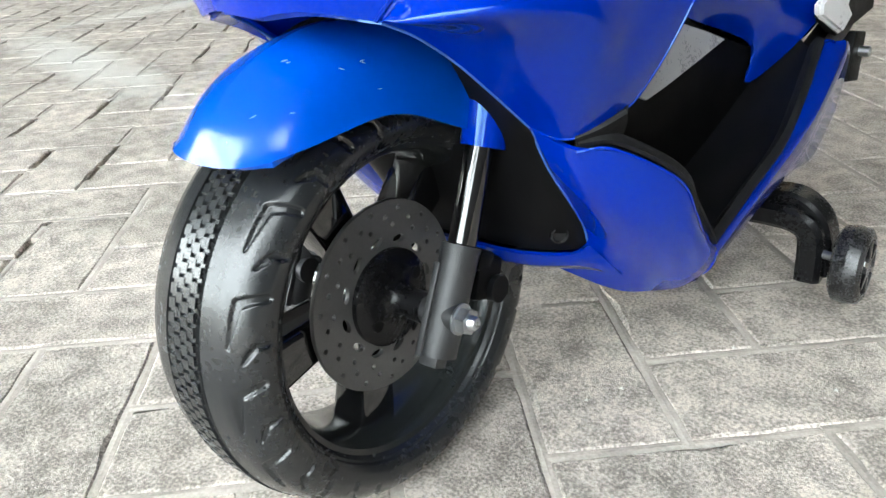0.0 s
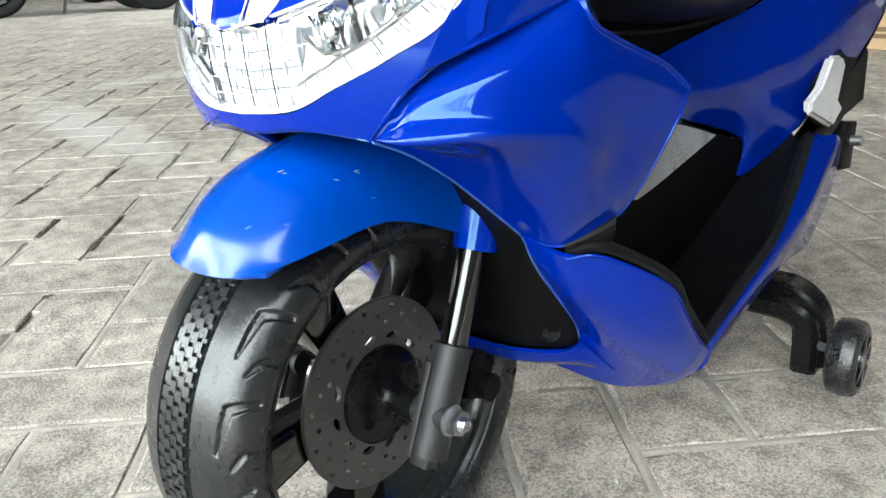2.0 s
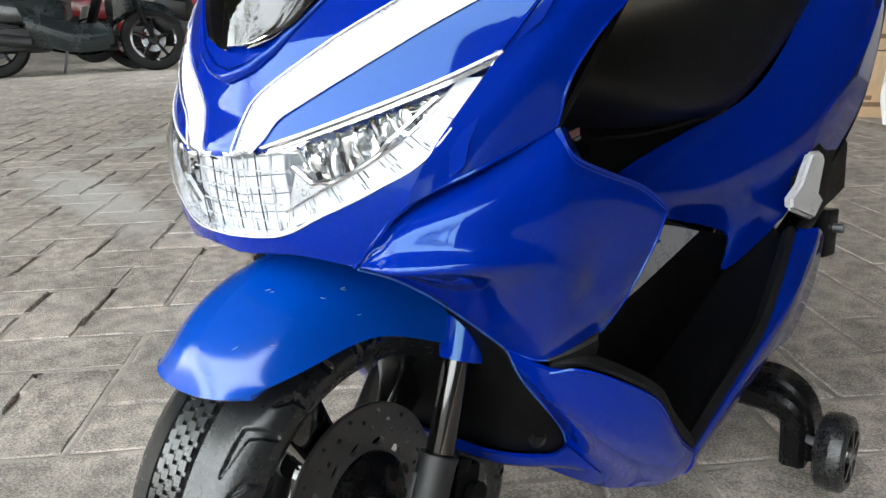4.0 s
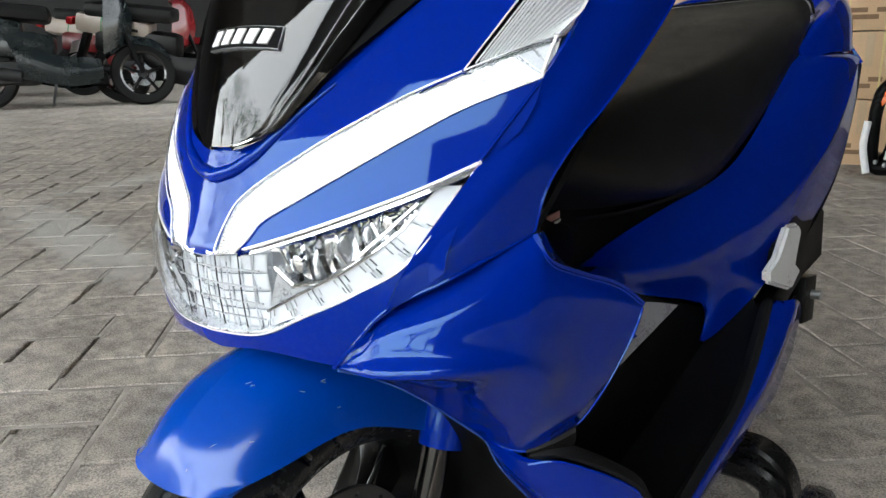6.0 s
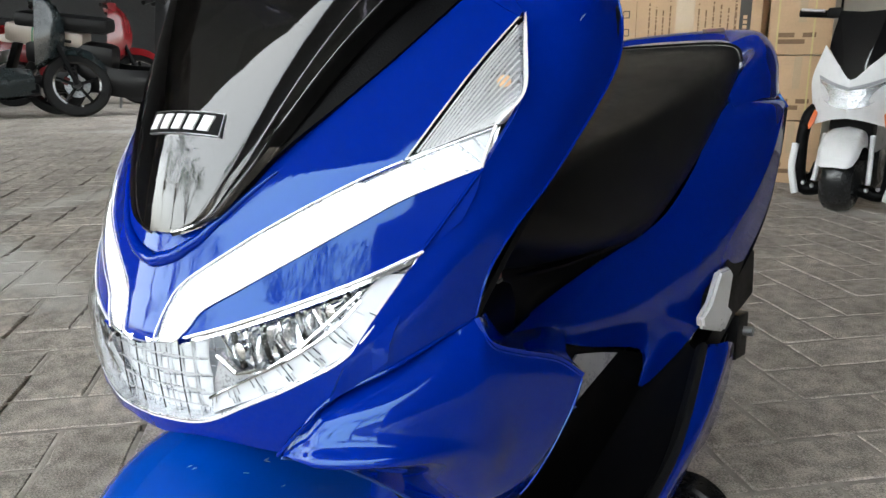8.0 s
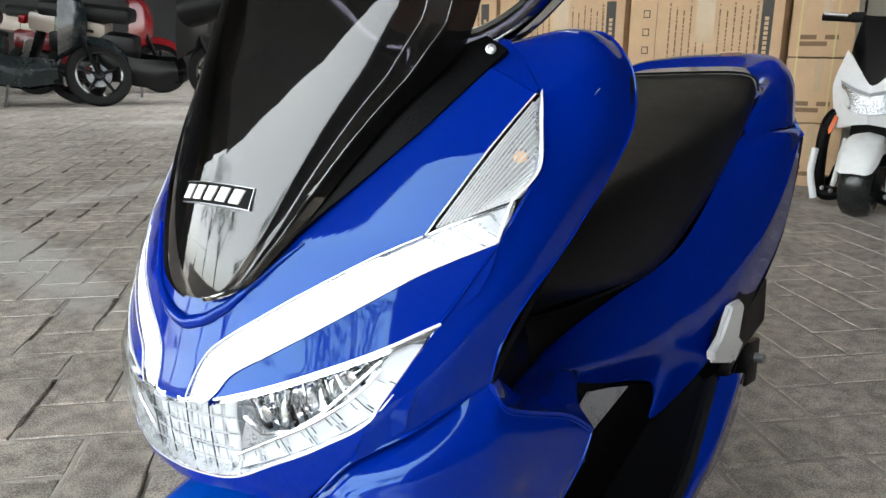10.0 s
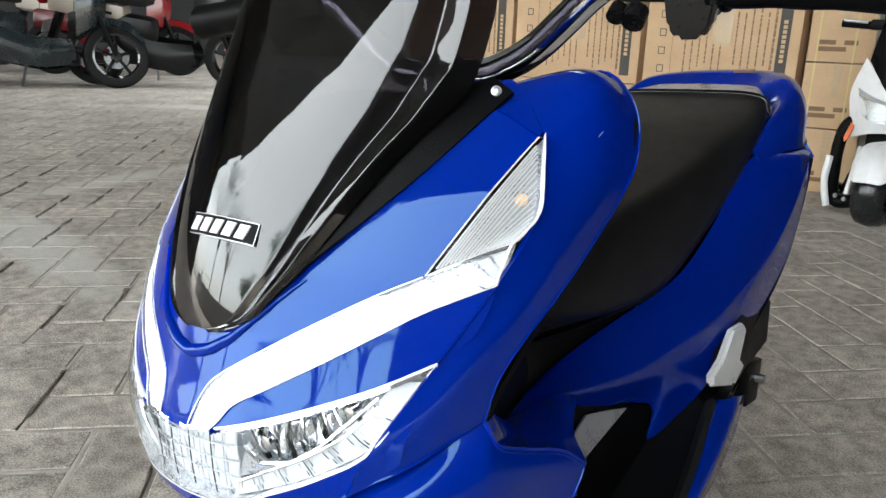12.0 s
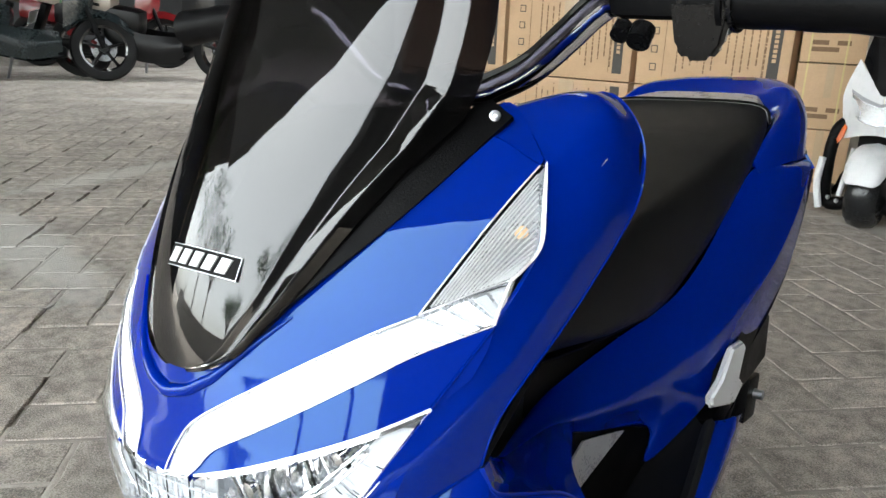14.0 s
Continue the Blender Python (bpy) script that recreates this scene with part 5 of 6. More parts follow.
for s in (1, -1):
    part("grip", tube([(0.198 * s, 0.2055, 0.645), (0.25 * s, 0.203, 0.642), (0.30 * s, 0.200, 0.6375)], [0.0150, 0.0158, 0.0150, 0.0158, 0.0150, 0.0158, 0.0165], 24, 26), BLACK, bar, "ribbed black rubber grip")
    part("grip_flange", tube([(0.197 * s, 0.2055, 0.645), (0.200 * s, 0.2055, 0.645)], 0.0195, 24, 4), BLACK, bar)
    part("switch_box", box((0.066, 0.034, 0.032), pose(0.163 * s, 0.207, 0.651, 0, 3 * s), 0.009), BLACK, bar, "black moulded switch box")
    part("switch_lever", outline_plate([(-0.017, 0.018), (0.019, 0.018), (0.013, -0.010), (0.007, -0.017), (-0.008, -0.017), (-0.014, -0.009)], 0.014, pose(0.186 * s, 0.205, 0.630, 100, 0, 8 * s), 0.003), HUBBLACK, bar, "black thumb switch")
    part("switch_button", rod((0.140 * s, 0.197, 0.632), (0.140 * s, 0.190, 0.626), 0.006, 18), HUBBLACK, bar)
    part("switch_button", rod((0.153 * s, 0.196, 0.630), (0.153 * s, 0.188, 0.622), 0.0075, 18), HUBBLACK, bar)
    part("grip_ring", tube([(0.2035 * s, 0.2055, 0.645), (0.2060 * s, 0.2054, 0.645)], 0.0182, 24, 4), HUBBLACK, bar)
part("sticker", box((0.030, 0.0012, 0.010), pose(0.03, 0.8595, 0.5755, 60), 0.0004), CARD, scooter, "small worn paper sticker")
part("sticker_mark", box((0.012, 0.0014, 0.006), pose(0.028, 0.8592, 0.5757, 60)), STICKER, scooter, "red print on the sticker")
# silver sliver modelled in place of a glint on the leg shield
part("glint_sliver", tube([(0.1612, 0.1290, 0.5560), (0.1617, 0.1335, 0.5590), (0.1617, 0.1390, 0.5600)], [0.0001, 0.00035, 0.0001], 6, 8), SILVER, scooter, "pale sliver put on the leg shield as a glint")

# rear wheel and stabilisers
rear_rim = part("rear_wheel", lathe([(0.028, 0.09), (0.02, 0.085), (-0.02, 0.085), (-0.028, 0.09), (-0.026, 0.1), (0.026, 0.1)], 48, closed=True), GLOSSBLACK, scooter, "black rear wheel")
rear_rim.location = (0, 0.60, AXLE_Z)
part("tyre", lathe(half + [(-x, r) for x, r in half[::-1]] + [(-0.033, 0.1), (0.033, 0.1)], 64, closed=True), RUBBER, rear_rim)
part("wheel_disc", lathe([(-0.015, 0.03), (-0.012, 0.088), (0.012, 0.088), (0.015, 0.03)], 32), BLACK, rear_rim)
for s in (1, -1):
    arm = part("stabiliser_arm", rail([(0.09 * s, 0.414, 0.100), (0.125 * s, 0.413, 0.100), (0.150 * s, 0.412, 0.0975), (0.1645 * s, 0.411, 0.0885), (0.1680 * s, 0.410, 0.072), (0.1685 * s, 0.408, 0.040)], 0.023, 0.028, corner=0.2), HUBBLACK, scooter, "black moulded stabiliser arm")
    part("arm_rib", rail([(0.09 * s, 0.432, 0.108), (0.125 * s, 0.432, 0.114), (0.149 * s, 0.431, 0.1125), (0.168 * s, 0.430, 0.099), (0.1775 * s, 0.428, 0.078), (0.1800 * s, 0.426, 0.042)], 0.011, 0.034, corner=0.3), HUBBLACK, arm, "arched black rib")
    part("arm_web", rail([(0.11 * s, 0.424, 0.104), (0.145 * s, 0.423, 0.104), (0.163 * s, 0.421, 0.094), (0.172 * s, 0.419, 0.076), (0.174 * s, 0.417, 0.045)], 0.016, 0.020, corner=0.2), BLACK, arm)
    wheel = part("stabiliser_wheel", lathe([(-0.0125, 0.020), (-0.013, 0.030), (-0.010, 0.0345), (-0.0008, 0.0360), (0, 0.0364), (0.0008, 0.0360), (0.010, 0.0345), (0.013, 0.030), (0.013, 0.026), (0.010, 0.0245), (0.010, 0.010), (0.0135, 0.009), (0.0135, 0.003)], 48), SCUFFED, scooter, "scuffed black stabiliser wheel")
    wheel.location = (0.207 * s, 0.392, 0.070)
    wheel.scale = (s, 1, 1)
    for k in range(6):
        part("wheel_rib", box((0.005, 0.005, 0.016), Matrix.Rotation(k * math.pi / 3, 4, "X") @ pose(0.0115, 0, 0.017), 0.001), GLOSSBLACK, wheel)
    part("axle_pin", rod((0.172 * s, 0.406, 0.069), (0.2195 * s, 0.392, 0.070), 0.004), STEEL, arm)
    bracket = part("footrest_bracket", outline_plate([(0.475, 0.270), (0.487, 0.302), (0.54, 0.326), (0.635, 0.326), (0.668, 0.308), (0.668, 0.252), (0.612, 0.248), (0.53, 0.246)], 0.012, Matrix.Translation((0.128 * s, 0, 0)) @ Matrix(((0, 0, s, 0), (1, 0, 0, 0), (0, 1, 0, 0), (0, 0, 0, 1))), 0.003), BLACK, scooter, "black footrest bracket")
    part("white_cover", outline_plate([(0.535, 0.318), (0.500, 0.322), (0.470, 0.298), (0.438, 0.290), (0.442, 0.277), (0.520, 0.250), (0.554, 0.264), (0.532, 0.277), (0.548, 0.308)], 0.008, Matrix.Translation((0.138 * s, 0, 0)) @ Matrix(((0, 0, s, 0), (1, 0, 0, 0), (0, 1, 0, 0), (0, 0, 0, 1))), 0.003), WHITE, bracket, "white bracket cover")
    part("bracket_block", box((0.02, 0.05, 0.055), pose(0.125 * s, 0.645, 0.205, -10), 0.003), BLACK, bracket)
    part("bracket_foot", box((0.018, 0.13, 0.032), pose(0.126 * s, 0.545, 0.243, 14), 0.004), BLACK, bracket)
    part("bracket_screw", rod((0.13 * s, 0.65, 0.21), (0.146 * s, 0.65, 0.21), 0.006, 12), STEEL, bracket)

# ---- the paving ----
W = 0.1136
LAY = radians(43)
ground = link("ground", [(-150, -150, 0.0), (150, -150, 0.0), (150, 150, 0.0), (-150, 150, 0.0)], [(0, 1, 2, 3)], SAND)
tagged(ground, "sandy ground under grey concrete block paving", "ground", kind="structure")


def paver_mesh(rng):
    """One block with worn, chipped top edges; long side along x."""
    a, b, top = W - 0.0040, W / 2 - 0.0040, 0.0075
    rim = [(-a + 2 * a * k / 7, -b) for k in range(7)] + [(a, -b + 2 * b * k / 4) for k in range(4)] + [(a - 2 * a * k / 7, b) for k in range(7)] + [(-a, b - 2 * b * k / 4) for k in range(4)]
    n = len(rim)
    worn = [rng.uniform(0.0012, 0.0036) if rng.random() > 0.1 else rng.uniform(0.004, 0.008) for k in range(n)]
    shake = [(rng.uniform(-0.0008, 0.0008), rng.uniform(-0.0008, 0.0008)) for k in range(n)]
    inset = lambda v, h, d: max(-h + d, min(h - d, v))
    verts = [(x, y, -0.012) for x, y in rim]
    verts += [(x + p, y + q, top - 0.0016 - 0.4 * w) for (x, y), (p, q), w in zip(rim, shake, worn)]
    verts += [(inset(x, a, w) + p, inset(y, b, w) + q, top) for (x, y), (p, q), w in zip(rim, shake, worn)]
    faces = [tuple(range(2 * n, 3 * n))] + [(j + i, j + (i + 1) % n, j + n + (i + 1) % n, j + n + i) for j in (0, n) for i in range(n)]
    return verts, faces


rng = random.Random(4)
shapes = []
for k in range(9):
    v, f = paver_mesh(rng)
    me = bpy.data.meshes.new("paver")
    me.from_pydata(v, [], f)
    me.materials.append(PAVER)
    shapes.append((me, np.array(v), f))
paving = new("pavement")
tagged(paving, "grey concrete block paving laid in herringbone", "pavement", kind="structure")
places = []
for m in range(-150, 151):
    for n in range(-75, 76):
        u0, v0 = m + 2 * n, m - 2 * n
        for kind in (0, 1):
            u, v, turn = (u0 + 0.5, v0 + 1.0, 90) if kind == 0 else (u0 + 2.0, v0 + 0.5, 0)
            u, v = u + 1.15, v - 0.08
            x = W * (u * math.cos(LAY) - v * math.sin(LAY))
            y = W * (u * math.sin(LAY) + v * math.cos(LAY))
            if -9.5 < x < 4.2 and -4.0 < y < 9.0:
                places.append((math.hypot(x + 0.35, y - 0.3), x, y, turn, u, v))
places.sort()
allv, allf, base_i = [], [], 0
for d, x, y, turn, u, v in places:
    k = rng.randrange(9)
    rest = (x, y, rng.uniform(-0.0008, 0.0004), rng.uniform(-0.25, 0.25), rng.uniform(-0.25, 0.25), turn + 43 + rng.uniform(-0.5, 0.5) + 180 * rng.randrange(2))
    near = d < 1.15 and len(allv) == 0 and len(paving.children) < 298
    if near:
        ob = new("paver", shapes[k][0])
        ob.parent, ob.matrix_basis = paving, pose(*rest)
    else:
        m = np.array(pose(*rest))
        allv.append(shapes[k][1] @ m[:3, :3].T + m[:3, 3])
        allf += [tuple(base_i + q for q in f) for f in shapes[k][2]]
        base_i += len(shapes[k][1])
far = link("paver_field", np.concatenate(allv), allf, PAVER, paving, "grey concrete block paving farther off", smooth=False)
tagged(far, kind="stuff")

# sand brushed into the joints; towards the parked motorcycles many lengthwise joints have washed out
verts, faces = [], []
cu, su = math.cos(LAY), math.sin(LAY)
for d, x, y, turn, u, v in places:
    hu, hv = (W / 2, W) if turn == 90 else (W, W / 2)
    for across in (0, 1):
        half_run = hv if across == 0 else hu
        lo_, hi_ = -half_run - 0.004, half_run - 0.004
        if across == 0 and x < -0.3 and rng.random() < 0.42:
            cut = (hi_ - lo_) * rng.uniform(0.35, 0.95)
            lo_, hi_ = (lo_ + cut, hi_) if rng.random() < 0.5 else (lo_, hi_ - cut)
        elif across == 1 and rng.random() < 0.12:
            lo_ += (hi_ - lo_) * rng.uniform(0.2, 0.5)
        z = 0.0060 + rng.uniform(-0.0007, 0.0007)
        steps = 5
        i = len(verts)
        for k in range(steps + 1):
            along = lo_ + (hi_ - lo_) * k / steps + (rng.uniform(-0.008, 0.008) if 0 < k < steps else 0)
            wide = 0.0048 + rng.uniform(-0.0006, 0.0008)
            sink = 0.007 if (k in (0, steps) and hi_ - lo_ < 2 * half_run - 0.01) else 0.0
            for side in (-1, 0, 1):
                du, dv = (hu + side * wide, along) if across == 0 else (along, hv + side * wide)
                px_, py_ = x + du * cu - dv * su, y + du * su + dv * cu
                verts.append((px_, py_, z - sink - (0.0010 * rng.random() if side else 0)))
        for k in range(steps):
            for c in (0, 1):
                q = i + 3 * k + c
                faces.append((q, q + 1, q + 4, q + 3) if across else (q, q + 3, q + 4, q + 1))
fill = link("joint_sand", verts, faces, SAND, paving, "pale sand swept into the joints", smooth=False)
tagged(fill, kind="stuff")

# ---- what stands round about ----
def slab(name, lo, hi, mat, label, category):
    size = [b - a for a, b in zip(lo, hi)]
    ob = part(name, box(size, Matrix.Translation([(a + b) / 2 for a, b in zip(lo, hi)])), mat, smooth=False)
    return tagged(ob, label, category, kind="structure")


slab("wall_north", (-3.2, 4.2, -0.1), (0.9, 4.4, 3.4), PALEWALL, "pale painted shop wall behind the cartons", "wall")
# solid near-black slab painted as the shop's shaded opening
slab("shop_shade_panel", (0.9, 4.2, -0.1), (2.4, 4.4, 3.4), SHADEWALL, "near-black panel painted as the shade in the shop front", "wall")
# the shade behind the motorcycles is in these two walls' colour
slab("wall_west", (-12.2, -4.9, -0.1), (-12.0, 12.0, 3.8), SHADEWALL, "wall behind the parked motorcycles, shade put into its near-black colour", "wall")
slab("wall_far", (-12.0, 11.0, -0.1), (-3.2, 11.2, 3.8), SHADEWALL, "back wall of the shelter, coloured near-black for shade", "wall")
# unseen, added to block sky on the right and darken side reflections
slab("added_wall_east", (2.4, -4.2, -0.1), (2.6, 4.4, 3.4), SHADEWALL, "added unseen wall, near-black to dim light and reflections on the scooter", "wall")
# also unseen and added: cuts off the low sky farther out
slab("added_wall_yard", (6.4, -8.0, -0.1), (6.6, -4.2, 2.8), SHADEWALL, "added unseen wall that blocks low sky beside the yard", "wall")
slab("wall_south", (-14.0, -8.2, -0.1), (6.6, -8.0, 1.0), WALL, "plain grey wall across the yard", "wall")
# unseen roof added to keep sky light off the motorcycles
slab("added_shelter_roof", (-12.2, -4.9, 3.8), (-4.9, 11.2, 3.9), SHADEWALL, "added shelter roof, underside coloured near-black for shade", "roof")
canopy = part("canopy", outline_plate([(-4.9, -4.5), (-2.9, -4.15), (-0.9, -3.45), (0.5, -2.70), (1.4, -1.85), (2.4, -1.0), (2.4, 4.2), (-4.9, 4.2)], 0.1, Matrix.Translation((0, 0, 3.4))), SHEETING, smooth=False)
tagged(canopy, "grey sheet-metal canopy over the forecourt", "canopy", kind="structure")


def dashes(z0, z1, wide, seed):
    """A column of unreadable print: short bars of uneven length, one above another."""
    rnd, bm = random.Random(seed), bmesh.new()
    while z0 < z1:
        long = rnd.choice((0.008, 0.013, 0.019, 0.027))
        block(bm, (wide, 0.001, min(long, z1 - z0 + 0.002)), pose(0, 0, z0 + long / 2))
        z0 += long + 0.0045
    return bm


def carton(x0, z0, w, h, y0, depth, turn=0.0, printed=True):
    root = part("carton", box((w, depth, h), pose(0, depth / 2, h / 2), 0.006), CARD)
    root.matrix_world = pose(x0 + w / 2, y0, z0, 0, 0, turn)
    tagged(root, "brown cardboard carton with printed side and packing tape", "carton", "stacked cartons")
    part("tape", box((w + 0.002, depth * 0.14, 0.0015), pose(0, depth * 0.5, h + 0.0005)), TAPE, root)
    part("tape_end", box((w * 0.12, 0.0015, h * 0.5), pose(w * 0.02, -0.0008, h * 0.74)), TAPE, root)
    if not printed:
        for k, (u, v, wide) in enumerate(((-0.05, 0.30, 0.06), (0.035, 0.30, 0.05), (-0.03, 0.20, 0.10))):
            part("print_bar", box((wide, 0.001, 0.018), pose(u, -0.0007, h * v)), CARDPRINT, root)
    if printed:
        for k in range(13):
            if k == 6:
                continue
            top = 0.90 - 0.04 * ((k * 7) % 3)
            part("print_line", dashes(h * (0.16 + 0.04 * ((k * 5) % 4)), h * top, 0.0062, k), CARDPRINT, root).location = (-w * 0.22 + 0.030 * k * w / 0.64, -0.0007, 0)
        part("print_band", box((0.045, 0.001, h * 0.86), pose(w * 0.40, -0.0007, h * 0.52)), INK, root)
        for k in range(9):
            part("print_letter_bar", box((0.016, 0.001, 0.014), pose(w * 0.40, -0.0012, h * (0.34 + 0.05 * k))), CARD, root)
        for k in range(4):
            part("print_icon", box((0.030, 0.001, 0.032), pose(-w * 0.38, -0.0007, h * (0.2 + 0.2 * k))), INK, root)
            part("print_icon_face", box((0.022, 0.001, 0.024), pose(-w * 0.38, -0.0012, h * (0.2 + 0.2 * k))), CARD, root)
        for s in (-1, 1):
            part("print_frame", box((0.002, 0.001, h * 0.84), pose(-w * 0.31 + (0.31 + 0.335) * w * (s > 0), -0.0007, h * 0.52)), CARDPRINT, root)
    return root


for x0 in (-2.30, -1.635, -0.965):
    for row in range(3):
        carton(x0, 0.0075 + row * 0.389, 0.645, 0.385, 3.12, 0.6)
for row in range(5):
    carton(-0.296, 0.0075 + row * 0.262, 0.235, 0.258, 3.165, 0.2, 12, printed=False)
for x in (-0.26, -0.13):
    strap = part("packing_strap", box((0.007, 0.0015, 1.30), pose(x, 3.1625 + (x + 0.1785) * 0.2126, 0.66, 0, 0, 12)), STRAP)
    tagged(strap, "yellow plastic strap round the stacked cartons", "strap")
for k, (x, y, r) in enumerate([(-0.30, 2.62, 0.006), (-0.22, 2.25, 0.007), (-0.12, 2.1, 0.005), (-0.55, 2.55, 0.006)]):
    bm = bmesh.new()
    bmesh.ops.create_icosphere(bm, subdivisions=2, radius=r, matrix=pose(x, y, 0.0075 + r * 0.6) @ Matrix.Diagonal((1.2, 0.9, 0.7, 1)))
    tagged(part("pebble", bm, WHITE), "small white pebble lying on the paving", "pebble")
verts, faces = [], []
for k in range(420):
    x, y = rng.uniform(-1.6, 0.9), rng.uniform(-0.35, 2.9)
    r = rng.uniform(0.0008, 0.0022)
    i = len(verts)
    verts += [(x + r * a, y + r * b, 0.0072 + r * c) for a, b, c in ((-1, -0.7, 0), (1, -0.8, 0), (0.8, 0.9, 0), (-0.9, 0.8, 0), (rng.uniform(-0.3, 0.3), rng.uniform(-0.3, 0.3), 1.1))]
    faces += [(i, i + 1, i + 4), (i + 1, i + 2, i + 4), (i + 2, i + 3, i + 4), (i + 3, i, i + 4)]
tagged(link("grit", verts, faces, GRIT, None, smooth=False), "pale grit scattered over the paving", "grit", kind="stuff")
bm = outline_plate([(-0.03, -0.008), (0.0, -0.014), (0.035, -0.002), (0.01, 0.012), (-0.02, 0.010)], 0.0015)
leaf = part("dry_leaf", bm, CARD)
leaf.matrix_world = pose(-0.36, 2.66, 0.0085, 4, 6, 20)
tagged(leaf, "dry brown leaf lying on the paving", "leaf")


def little_white_scooter(m):
    root = new("toy_scooter")
    root.matrix_world = m @ Matrix.Diagonal((0.87, 1, 1, 1))
    tagged(root, "small white toy scooter with black screen, parked by cartons", "toy scooter")
    w = part("front_wheel", lathe([(0.035, 0.06), (0.052, 0.075), (0.058, 0.092), (0.042, 0.110), (0, 0.118), (-0.042, 0.110), (-0.058, 0.092), (-0.052, 0.075), (-0.035, 0.06)], 40), RUBBER, root, "wide black tyre")
    w.location = (0, 0, 0.118)
    part("rim", lathe([(-0.037, 0.05), (-0.035, 0.07), (0.035, 0.07), (0.037, 0.05)], 24), GLOSSBLACK, w)
    panel("mudguard", loft([[(0, -0.15, 0.170), (0, -0.13, 0.225), (0, -0.09, 0.262), (0, 0.0, 0.29), (0, 0.08, 0.28)], [(0.045, -0.145, 0.168), (0.052, -0.12, 0.215), (0.056, -0.08, 0.252), (0.06, 0.0, 0.275), (0.06, 0.08, 0.26)], [(0.062, -0.125, 0.175), (0.072, -0.10, 0.20), (0.076, -0.07, 0.228), (0.075, 0.0, 0.225), (0.07, 0.07, 0.21)]], 16, 10), WHITE, root, "white front mudguard", -0.003)
    for s in (1, -1):
        part("fork_leg", rod((0.098 * s, -0.01, 0.10), (0.085 * s, 0.04, 0.26), 0.010), WHITE, root, "white fork leg")
        arm = part("side_guard", tube([(0.11 * s, 0.05, 0.36), (0.155 * s, 0.03, 0.315), (0.165 * s, 0.02, 0.20), (0.150 * s, 0.03, 0.07), (0.06 * s, 0.03, 0.075)], 0.024, 10, 22), BLACK, root, "black side guard")
        part("guard_bar", tube([(0.180 * s, -0.005, 0.225), (0.185 * s, -0.01, 0.14), (0.165 * s, -0.005, 0.05)], 0.014, 8, 12), WHITE, arm, "white guard bar")
        panel_o = loft([[(0.118 * s, 0.01, 0.335), (0.150 * s, 0.03, 0.355), (0.160 * s, 0.06, 0.36)], [(0.130 * s, 0.005, 0.29), (0.175 * s, 0.02, 0.30), (0.185 * s, 0.06, 0.30)], [(0.165 * s, 0.02, 0.255), (0.182 * s, 0.03, 0.258), (0.19 * s, 0.06, 0.26)]], 8, 8)
        panel("orange_corner", panel_o if s > 0 else panel_o[:, ::-1], ORANGE, root, "orange corner lens", -0.006, both=False)
        part("grip", rod((0.14 * s, 0.10, 0.662), (0.25 * s, 0.11, 0.668), 0.013), BLACK, root)
        part("lever", rod((0.15 * s, 0.075, 0.672), (0.235 * s, 0.07, 0.678), 0.005), STEEL, root)
        part("switch_box", box((0.05, 0.04, 0.035), pose(0.115 * s, 0.09, 0.665), 0.008), BLACK, root)
        part("mirror_stem", rod((0.095 * s, 0.10, 0.67), (0.098 * s, 0.10, 0.82), 0.005), BLACK, root)
        wheel = part("stabiliser_wheel", lathe([(-0.015, 0.01), (-0.015, 0.036), (0.0, 0.04), (0.015, 0.036), (0.015, 0.01)], 24), GLOSSBLACK, root)
        wheel.location = (0.225 * s, 0.35, 0.04)
        part("stabiliser_arm", tube([(0.08 * s, 0.45, 0.16), (0.185 * s, 0.40, 0.12), (0.205 * s, 0.35, 0.04)], 0.014, 8, 12), BLACK, root)
        part("bolt", lathe([(-0.006, 0.009), (-0.012, 0.005)], 10, "y", (0.098 * s, -0.02, 0.085)), STEEL, root)
        part("bolt", lathe([(-0.006, 0.009), (-0.012, 0.005)], 10, "y", (0.135 * s, -0.005, 0.09)), STEEL, root)
    panel("front_shield", loft([[(0, -0.035, 0.320), (0.06, -0.02, 0.312), (0.126, 0.03, 0.292)], [(0, -0.062, 0.365), (0.08, -0.03, 0.372), (0.150, 0.03, 0.388)], [(0, -0.052, 0.425), (0.08, -0.015, 0.440), (0.157, 0.04, 0.455)], [(0, -0.040, 0.447), (0.06, -0.008, 0.498), (0.125, 0.05, 0.558)]], 18, 20), WHITE, root, "white front shield", 0.003)
    lamp2 = panel("headlight", loft([[(0, -0.070, 0.350), (0.06, -0.047, 0.360), (0.104, -0.012, 0.392)], [(0, -0.064, 0.412), (0.06, -0.040, 0.425), (0.122, 0.008, 0.448)]], 14, 6), CLEAR, root, "clear headlight lens", 0.003)
    panel("reflector", loft([[(0, -0.066, 0.352), (0.06, -0.043, 0.362), (0.102, -0.009, 0.393)], [(0, -0.060, 0.410), (0.06, -0.036, 0.423), (0.120, 0.010, 0.446)]], 14, 6), FACET, lamp2, "", 0.002)
    panel("lamp_brow", loft([[(0, -0.0655, 0.413), (0.06, -0.0415, 0.426), (0.122, 0.0065, 0.449)], [(0, -0.0615, 0.422), (0.06, -0.0360, 0.437), (0.126, 0.012, 0.460)]], 12, 3), SILVER, lamp2, "", 0.002)
